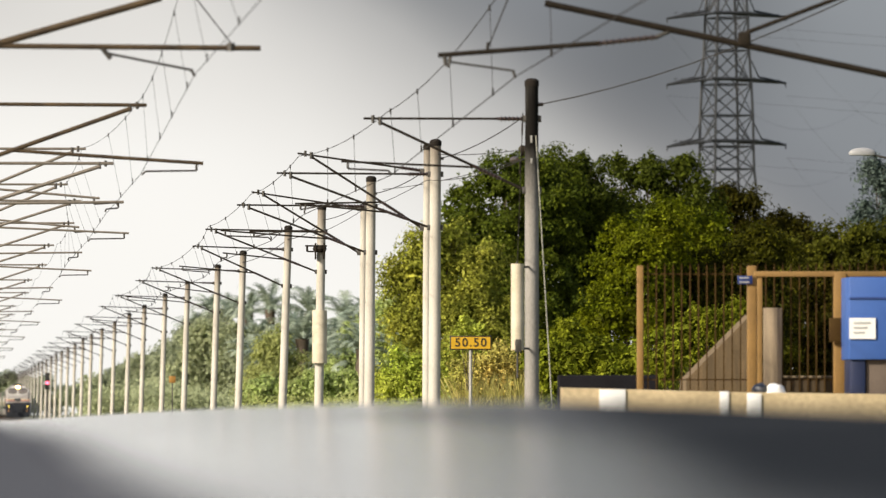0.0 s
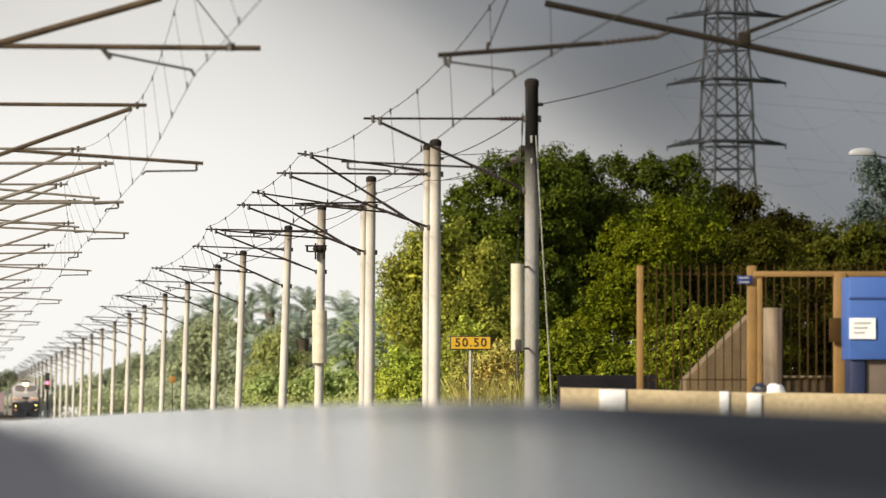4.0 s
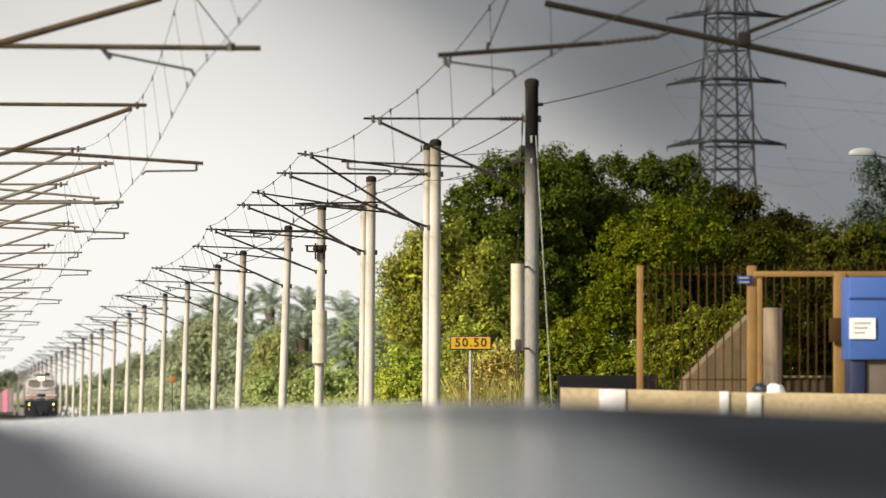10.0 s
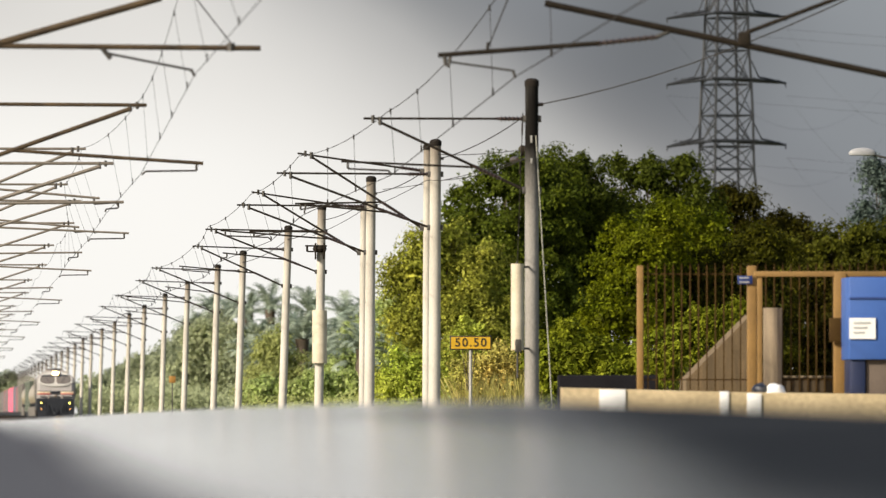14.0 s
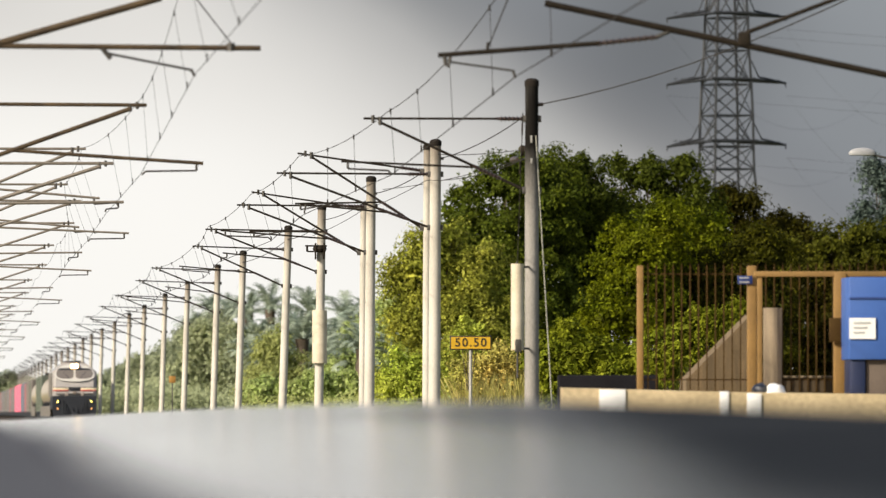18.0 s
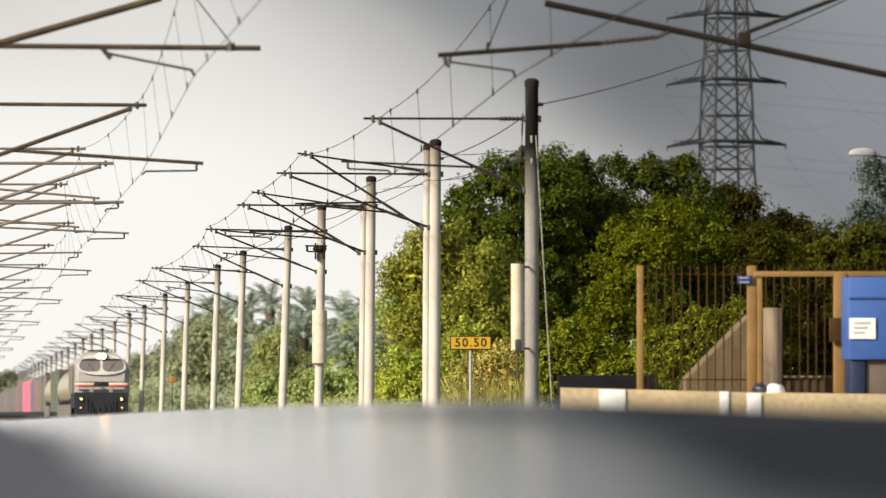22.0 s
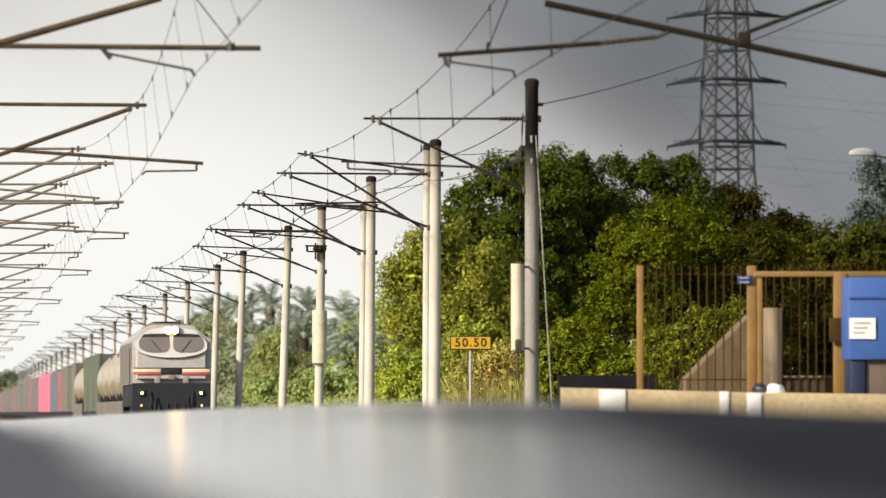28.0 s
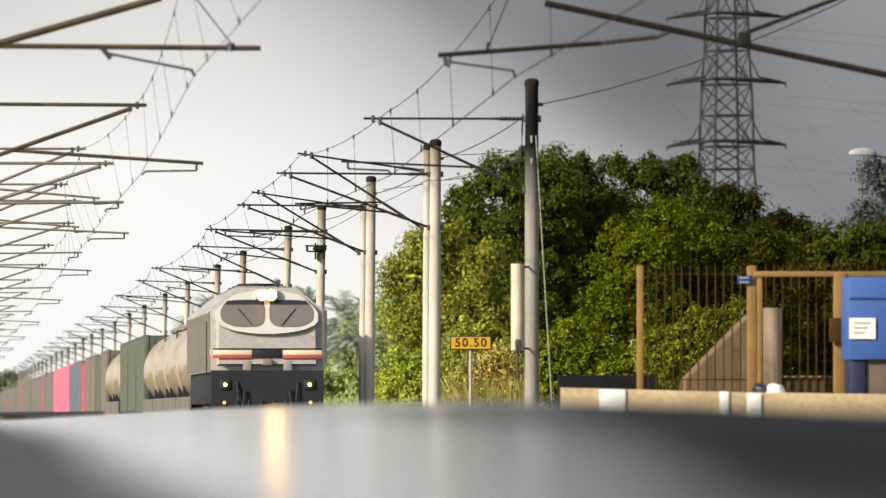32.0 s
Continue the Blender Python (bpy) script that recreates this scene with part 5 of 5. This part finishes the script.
part("nose_band", front_plate([(-W + 0.12, 3.14), (-0.9, 2.97), (-0.3, 2.88), (0.3, 2.88), (0.9, 2.97), (W - 0.12, 3.14), (W - 0.12, 3.46), (0.72, 3.93), (-0.72, 3.93), (-W + 0.12, 3.46)], -0.035, 0.2, 1), M_LPALE, loco, "pale surround of the windscreen")
for s in (-1, 1):
    pane = front_plate([(s * 0.06, 3.07), (s * 0.78, 3.05), (s * 1.11, 3.18), (s * 1.16, 3.44), (s * 0.99, 3.72), (s * 0.06, 3.73)], -0.055, 0.0, 2)
    win = part("windscreen", pane, M_GLASS, loco, "dark tinted windscreen pane")
    part("sun_visor", front_plate([(s * 0.07, 3.60), (s * 1.03, 3.60), (s * 0.97, 3.70), (s * 0.07, 3.72)], -0.06, -0.05), M_UNDER, win)
    part("wiper", front_plate([(s * 0.35, 3.1), (s * 0.38, 3.1), (s * 0.72, 3.5), (s * 0.69, 3.5)], -0.075, -0.06), M_UNDER, win)
    side_win = boxed(s * W - 0.015 if s > 0 else -W - 0.015, s * W + 0.015 if s > 0 else -W + 0.015, 1.1, 2.0, 2.95, 3.45, bevel=0.01)
    part("cab_window", side_win, M_GLASS, loco)
    part("cab_door", boxed(s * W - 0.012, s * W + 0.012, 2.3, 3.0, 2.0, 3.45, bevel=0.008), M_LPALE, loco)
    part("handrail", rods((((s * (W + 0.05)), 2.2, 1.9), ((s * (W + 0.05)), 2.2, 3.2), 0.018)), M_STEEL, loco)
    part("side_stripe", boxed(s * W - 0.01, s * W + 0.008, 0.5, 19.8, 2.38, 2.5), M_CREAM, loco)
    part("side_stripe", boxed(s * W - 0.01, s * W + 0.008, 0.5, 19.8, 2.25, 2.36), M_RED, loco)
    for k in range(7):
        v = boxed(s * W - 0.01, s * W + 0.02, 4.2 + k * 2.1, 5.7 + k * 2.1, 2.6, 3.35, bevel=0.01)
        part("vent", v, M_UNDER if k % 2 else M_LGREY, loco, "louvred side vent")
    lens = rods(((s * 1.04, -0.16, 1.63), (s * 1.04, -0.08, 1.63), 0.045), seg=14)
    part("marker_light", lens, SMALL, loco, "small glowing yellow lamp")
    part("buffer_step", boxed(s * 1.0 - 0.25, s * 1.0 + 0.25, -0.1, 0.25, 0.45, 0.75, bevel=0.02), M_UNDER, loco)
    part("lamp_pod", boxed(s * 1.04 - 0.14, s * 1.04 + 0.14, -0.1, 0.1, 1.5, 1.76, bevel=0.03), M_UNDER, loco)
    part("sand_pipe", rods(((s * 0.55, -0.12, 1.5), (s * 0.62, -0.16, 0.9), 0.03), ((s * 0.75, -0.1, 1.7), (s * 0.7, -0.15, 1.2), 0.025)), M_UNDER, loco)
    part("step_light", rods(((s * 1.06, -0.13, 1.19), (s * 1.06, -0.08, 1.19), 0.035), seg=12), AMBER, loco, "small amber lamp low on the pilot")
part("dark_line", boxed(-W + 0.04, W - 0.04, -0.03, 0.05, 2.49, 2.525, bevel=0.004), M_UNDER, loco)
for s in (-1, 1):
    x0, x1 = sorted((s * 0.38, s * (W - 0.04)))
    part("front_stripe", boxed(x0, x1, -0.018, 0.05, 2.365, 2.475, bevel=0.004), M_CREAM, loco, "cream stripe")
    part("front_stripe", boxed(x0, x1, -0.016, 0.05, 2.275, 2.365, bevel=0.004), M_RED, loco, "red stripe")
part("end_door", boxed(-0.36, 0.36, -0.02, 0.05, 2.3, 2.5, bevel=0.01), M_UNDER, loco, "dark recessed panel")
part("coupler_hood", boxed(-0.12, 0.12, -0.1, 0.05, 2.1, 2.26, bevel=0.02), M_SOOT, loco)
for s in (-1, 1):
    part("rust_streak", boxed(s * 0.5 - 0.1, s * 0.5 + 0.1, -0.008, 0.05, 1.96, 2.22, bevel=0.003), material("soot_smear", (0.36, 0.31, 0.28), 0.6, vary=0.4, scale=3), loco)
part("pilot", front_plate([(-W, 1.0), (-W + 0.1, 0.35), (W - 0.1, 0.35), (W, 1.0), (W, 1.98), (-W, 1.98)], -0.06, 0.4), M_UNDER, loco, "black pilot with steps")
part("coupler", boxed(-0.12, 0.12, -0.5, 0.3, 0.72, 0.98, bevel=0.03), M_UNDER, loco)
for k in range(6):
    part("air_hose", rods(((-0.75 + k * 0.3, -0.09, 1.25), (-0.72 + k * 0.3, -0.16, 0.85), 0.03)), M_UNDER, loco)
part("headlight_housing", boxed(-0.3, 0.3, 0.36, 0.75, 3.72, 3.97, bevel=0.05), M_LPALE, loco)


def tube(x, z, y0, y1, r0, r1, n=18):
    """A short open ring round a lamp."""
    bm = bmesh.new()
    loops = [[bm.verts.new((x + r * math.cos(2 * math.pi * i / n), y, z + r * math.sin(2 * math.pi * i / n))) for i in range(n)]
             for r, y in ((r0, y1), (r0, y0), (r1, y0), (r1, y1))]
    for a, b in zip(loops, loops[1:] + loops[:1]):
        for i in range(n):
            bm.faces.new((a[i], a[(i + 1) % n], b[(i + 1) % n], b[i]))
    return bm



for s in (-1, 1):
    lamp = part("headlight", rods(((s * 0.11, 0.30, 3.84), (s * 0.11, 0.37, 3.84), 0.135), seg=16), HEAD, loco, "bright glowing headlamp")
    part("bezel", tube(s * 0.11, 3.84, 0.31, 0.37, 0.136, 0.145), M_STEEL, lamp)
part("horn", rods(((0.3, 0.9, 4.05), (0.3, 0.7, 4.18), 0.03, 0.06)), M_STEEL, loco)
# streaked brown-grey paint, darker than the nose
M_SIDE = material("dark_streaked_paint", (0.17, 0.15, 0.13), 0.6, vary=0.4, scale=0.8, fine=7, second=(0.12, 0.105, 0.09), stretch=(1, 1, 0.4), bump=0.08)
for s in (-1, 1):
    part("side_panel", boxed(s * W - 0.02, s * W + 0.004, 0.75, 19.95, 1.97, 3.42), M_SIDE, loco, "darker streaked grey side panel", smooth=False)
part("roof_hood", boxed(-0.65, 0.65, 4.0, 18.5, 4.0, 4.12, bevel=0.05), M_SOOT, loco)
for k in range(3):
    part("roof_fan", lathe([(0.5, 4.1), (0.52, 4.2), (0.4, 4.22)], 20), M_UNDER, loco).location = (0, 7 + k * 3.2, 0)
part("fuel_tank", boxed(-1.2, 1.2, 7.5, 12.5, 0.45, 1.2, bevel=0.1), M_UNDER, loco)
part("underframe", boxed(-1.3, 1.3, 0.4, 19.9, 1.15, 1.96, bevel=0.03), M_UNDER, loco)


def bogie(parent, y, axles=2, gap=1.8):
    fr = part("bogie", boxed(-0.95, 0.95, y - gap * axles / 2, y + gap * axles / 2, 0.5, 0.8, bevel=0.05), M_UNDER, parent)
    for a in range(axles):
        yy = y + (a - (axles - 1) / 2) * gap
        for s in (-1, 1):
            part("wheel", rods(((s * 0.48, yy, 0.43), (s * 0.60, yy, 0.43), 0.43), seg=24), M_RAIL, fr)
        part("axle", rods(((-0.6, yy, 0.43), (0.6, yy, 0.43), 0.07)), M_RAIL, fr)


bogie(loco, 4.0, 3, 1.7)
bogie(loco, 16.0, 3, 1.7)

wagon0 = empty("flat_wagon", pose(TRACK_R, 0, 0), "dark steel bogie flat wagon carrying one shipping container", "wagon", "freight wagons")
part("deck", boxed(-1.2, 1.2, 0.2, 13.0, 0.86, 0.98, bevel=0.02), M_UNDER, wagon0)
for s in (-1, 1):
    part("side_beam", prism([(s * 1.15, 0.86), (s * 1.15, 0.6), (s * 1.05, 0.58), (s * 1.05, 0.86)], 0.3, 12.9), M_UNDER, wagon0, smooth=False)
    part("coupler", boxed(-0.1, 0.1, 6.6 + s * 6.4 - 0.4, 6.6 + s * 6.4 + 0.4, 0.72, 0.92, bevel=0.03), M_UNDER, wagon0)
bogie(wagon0, 2.2)
bogie(wagon0, 11.0)


def container(color, word):
    """A corrugated forty foot box."""
    mat = material("container_paint", color, 0.55, vary=0.25, scale=0.7, fine=6, second=tuple(c * 0.7 + 0.03 for c in color), bump=0.1)
    c = empty("shipping_container", pose(TRACK_R, 0, 0.98), word, "container", "shipping containers")
    L, H, hw = 12.19, 2.59, 1.22
    for s in (-1, 1):
        outline = []
        n = 40
        for i in range(n):
            y = 0.15 + (L - 0.3) * i / n
            p = (L - 0.3) / n
            for dy, dx in ((0, 0.0), (p * 0.38, 0.0), (p * 0.5, 0.036), (p * 0.88, 0.036)):
                outline.append((y + dy, hw - 0.01 - dx))
        outline.append((L - 0.15, hw - 0.01))
        bm = bmesh.new()
        a = [bm.verts.new((s * x, y, 0.14)) for y, x in outline]
        b = [bm.verts.new((s * x, y, H - 0.1)) for y, x in outline]
        for i in range(len(a) - 1):
            bm.faces.new((a[i], a[i + 1], b[i + 1], b[i]))
        part("side_wall", bm, mat, c, smooth=False)
        for y in (0.0, L - 0.16):
            part("corner_post", boxed(s * hw - 0.08, s * hw + 0.08 if s < 0 else hw, y, y + 0.16, 0, H, bevel=0.01) if s > 0 else boxed(-hw, -hw + 0.16, y, y + 0.16, 0, H, bevel=0.01), mat, c)
        part("top_rail", boxed(s * (hw - 0.04) - 0.04, s * (hw - 0.04) + 0.04, 0.1, L - 0.1, H - 0.1, H, bevel=0.005), mat, c)
        part("bottom_rail", boxed(s * (hw - 0.04) - 0.04, s * (hw - 0.04) + 0.04, 0.1, L - 0.1, 0.0, 0.15, bevel=0.005), mat, c)
    part("roof", boxed(-hw + 0.05, hw - 0.05, 0.05, L - 0.05, H - 0.05, H - 0.015), mat, c)
    part("base", boxed(-hw + 0.05, hw - 0.05, 0.05, L - 0.05, 0.02, 0.14), mat, c)
    part("end_wall", boxed(-hw + 0.1, hw - 0.1, 0.03, 0.08, 0.05, H - 0.05), mat, c)
    for s in (-1, 1):
        d = part("door", boxed(*sorted((s * 0.01, s * (hw - 0.1))), L - 0.08, L - 0.03, 0.1, H - 0.1, bevel=0.01), mat, c)
        part("lock_rod", rods(((s * 0.35, L, 0.1), (s * 0.35, L, H - 0.1), 0.02)), M_STEEL, d)
    return c


BOXES = {"g": container((0.075, 0.092, 0.062), "dark green corrugated shipping container on a flat wagon"),
         "r": container((0.34, 0.075, 0.085), "red corrugated shipping container on a flat wagon"),
         "b": container((0.095, 0.115, 0.155), "slate blue corrugated shipping container on a flat wagon"),
         "p": container((0.80, 0.13, 0.22), "bright pink corrugated shipping container on a flat wagon"),
         "n": container((0.145, 0.12, 0.105), "brown-grey corrugated shipping container on a flat wagon")}
ORDER = "TTTTgggTTngnnrbbbpppppbnnbrnnbnngnbnnbnrnbnngnbnnbnnbnrnnbnngnbnn"
PITCH = 13.6
M_TANK = material("dusty_cream_tank", (0.40, 0.33, 0.235), 0.32, vary=0.35, scale=0.7, fine=6, second=(0.26, 0.20, 0.13), bump=0.05, stretch=(1, 1, 0.5), coat=0.3)


def tank_wagon():
    """A bogie wagon with a dished cylindrical tank, ladders, hatches and a walkway."""
    wg = empty("tank_wagon", pose(TRACK_R, 0, 0), "dusty cream cylindrical tank wagon with a dark underframe", "wagon", "freight wagons")
    barrel = lathe([(0.05, 0.55), (0.6, 0.62), (1.05, 0.80), (1.23, 1.05), (1.29, 1.35), (1.29, 12.0), (1.23, 12.3), (1.05, 12.55), (0.6, 12.73), (0.05, 12.8)], 40)
    bmesh.ops.transform(barrel, matrix=pose(0, 0, 2.30) @ Matrix.Rotation(radians(-90), 4, "X"), verts=barrel.verts)
    part("tank", barrel, M_TANK, wg)
    for y in (3.8, 10.7):
        hatch = lathe([(0.32, 0.0), (0.32, 0.16), (0.26, 0.22), (0.02, 0.24)], 16)
        hatch.transform(pose(0, y, 3.56))
        part("hatch", hatch, M_SOOT, wg)
    part("walkway", boxed(-0.34, 0.34, 1.6, 11.8, 3.585, 3.62), M_STEEL, wg)
    part("underframe", boxed(-1.1, 1.1, 0.3, 13.0, 0.86, 1.02, bevel=0.02), M_UNDER, wg)
    for s in (-1, 1):
        for y in (2.2, 11.0):
            part("saddle", prism([(s * 1.15, 1.0), (s * 1.15, 1.85), (s * 0.4, 1.2), (s * 0.4, 1.0)], y - 0.25, y + 0.25), M_UNDER, wg, smooth=False)
        rungs = [((s * 0.5, 13.0, 1.0), (s * 0.5, 12.9, 3.6), 0.022), ((s * 0.9, 13.0, 1.0), (s * 0.9, 12.9, 3.4), 0.022)]
        rungs += [((s * 0.5, 12.97, 1.2 + 0.3 * k), (s * 0.9, 12.97, 1.2 + 0.3 * k), 0.014) for k in range(8)]
        part("ladder", rods(*rungs, seg=6), M_STEEL, wg)
        part("side_sill", prism([(s * 1.24, 0.62), (s * 1.30, 0.66), (s * 1.30, 1.34), (s * 1.24, 1.38)], 0.2, 13.1), M_SIDE, wg, smooth=False)
        part("coupler", boxed(-0.1, 0.1, 6.6 + s * 6.4 - 0.4, 6.6 + s * 6.4 + 0.4, 0.72, 0.92, bevel=0.03), M_UNDER, wg)
    bogie(wg, 2.2)
    bogie(wg, 11.0)
    return wg


tank0 = tank_wagon()
train = [(loco, 0.0, 0.0)]
used = set()
for k, c in enumerate(ORDER):
    off = 21.4 + PITCH * k
    if c == "T":
        train.append((tank0 if k == 0 else copy_thing(tank0, pose(TRACK_R, 0, 0)), off, 0.0))
        continue
    wg = copy_thing(wagon0, pose(TRACK_R, 0, 0)) if used else wagon0
    bx = BOXES[c] if c not in used else copy_thing(BOXES[c], pose(TRACK_R, 0, 0.98))
    used.add(c)
    bx.scale = (1, 1, 0.94 if k in (10, 13, 16, 22, 25, 27, 30, 33, 36, 41, 45, 50, 54) else 1)
    train += [(wg, off, 0.0), (bx, off + 0.5, 0.982)]


# ---- bird ----
M_BIRD = material("dark_feathers", (0.03, 0.026, 0.023), 0.8, vary=0.3, scale=20, fine=120)
bird = empty("swallow", pose(51, 170, 3.5), "small dark swallow in fast level flight", "bird")
trunk_bm = lathe([(0.003, 0.0), (0.010, 0.012), (0.016, 0.03), (0.021, 0.06), (0.020, 0.09), (0.013, 0.13), (0.005, 0.165)], 12)
bmesh.ops.transform(trunk_bm, matrix=pose(-0.085, 0, 0, 0, 90, 0), verts=trunk_bm.verts)
part("body", trunk_bm, M_BIRD, bird)
for s_ in (-1, 1):
    fork = bmesh.new()
    rod(fork, (0.07, s_ * 0.003, 0), (0.125, s_ * 0.018, 0.002), 0.006, 0.002, seg=6)
    part("tail_feather", fork, M_BIRD, bird)
wings = []
for s_ in (-1, 1):
    outline = [(-0.045, 0.0), (-0.052, 0.05), (-0.03, 0.10), (0.035, 0.165), (0.0, 0.11), (0.005, 0.06), (0.012, 0.0)]
    wing_bm = bmesh.new()
    low = [wing_bm.verts.new((x, s_ * y, -0.002)) for x, y in outline]
    top = [wing_bm.verts.new((x, s_ * y, 0.002)) for x, y in outline]
    wing_bm.faces.new(low)
    wing_bm.faces.new(top[::-1])
    for a in range(len(outline)):
        b = (a + 1) % len(outline)
        wing_bm.faces.new((low[a], low[b], top[b], top[a]))
    bmesh.ops.recalc_face_normals(wing_bm, faces=wing_bm.faces)
    wings.append((s_, part("wing", wing_bm, M_BIRD, bird, smooth=False)))
FLIGHT = [(0.0, 51.0, 3.4), (2.0, 17.9, 4.3), (2.6, 7.9, 5.25), (2.7, 6.26, 5.37), (2.8, 4.73, 5.38), (2.9, 3.03, 5.5), (3.0, 1.27, 5.83), (3.5, -8.0, 8.4), (6.0, -55.0, 22.0), (32.0, -420.0, 70.0)]


def front_at(t):
    """Distance of the locomotive's nose along the line."""
    u = 32.0 - t
    return 201.0 + 21.6 * u + 0.05 * u * u


def motions():
    times = [i * 2.0 for i in range(17)]
    for thing, off, z in train:
        walk(thing, [(t, pose(TRACK_R, front_at(t) + off, z)) for t in times])
    walk(bird, [(t, pose(x, 170, z, 12, 14, 0)) for t, x, z in FLIGHT])
    beat = [i * 0.1 for i in range(41)] + [32.0]
    for side, wing in wings:
        walk(wing, [(t, pose(0, side * 0.012, 0.008, side * 34 * math.sin(t * 19.0), 0, 0)) for t in beat])


motions()
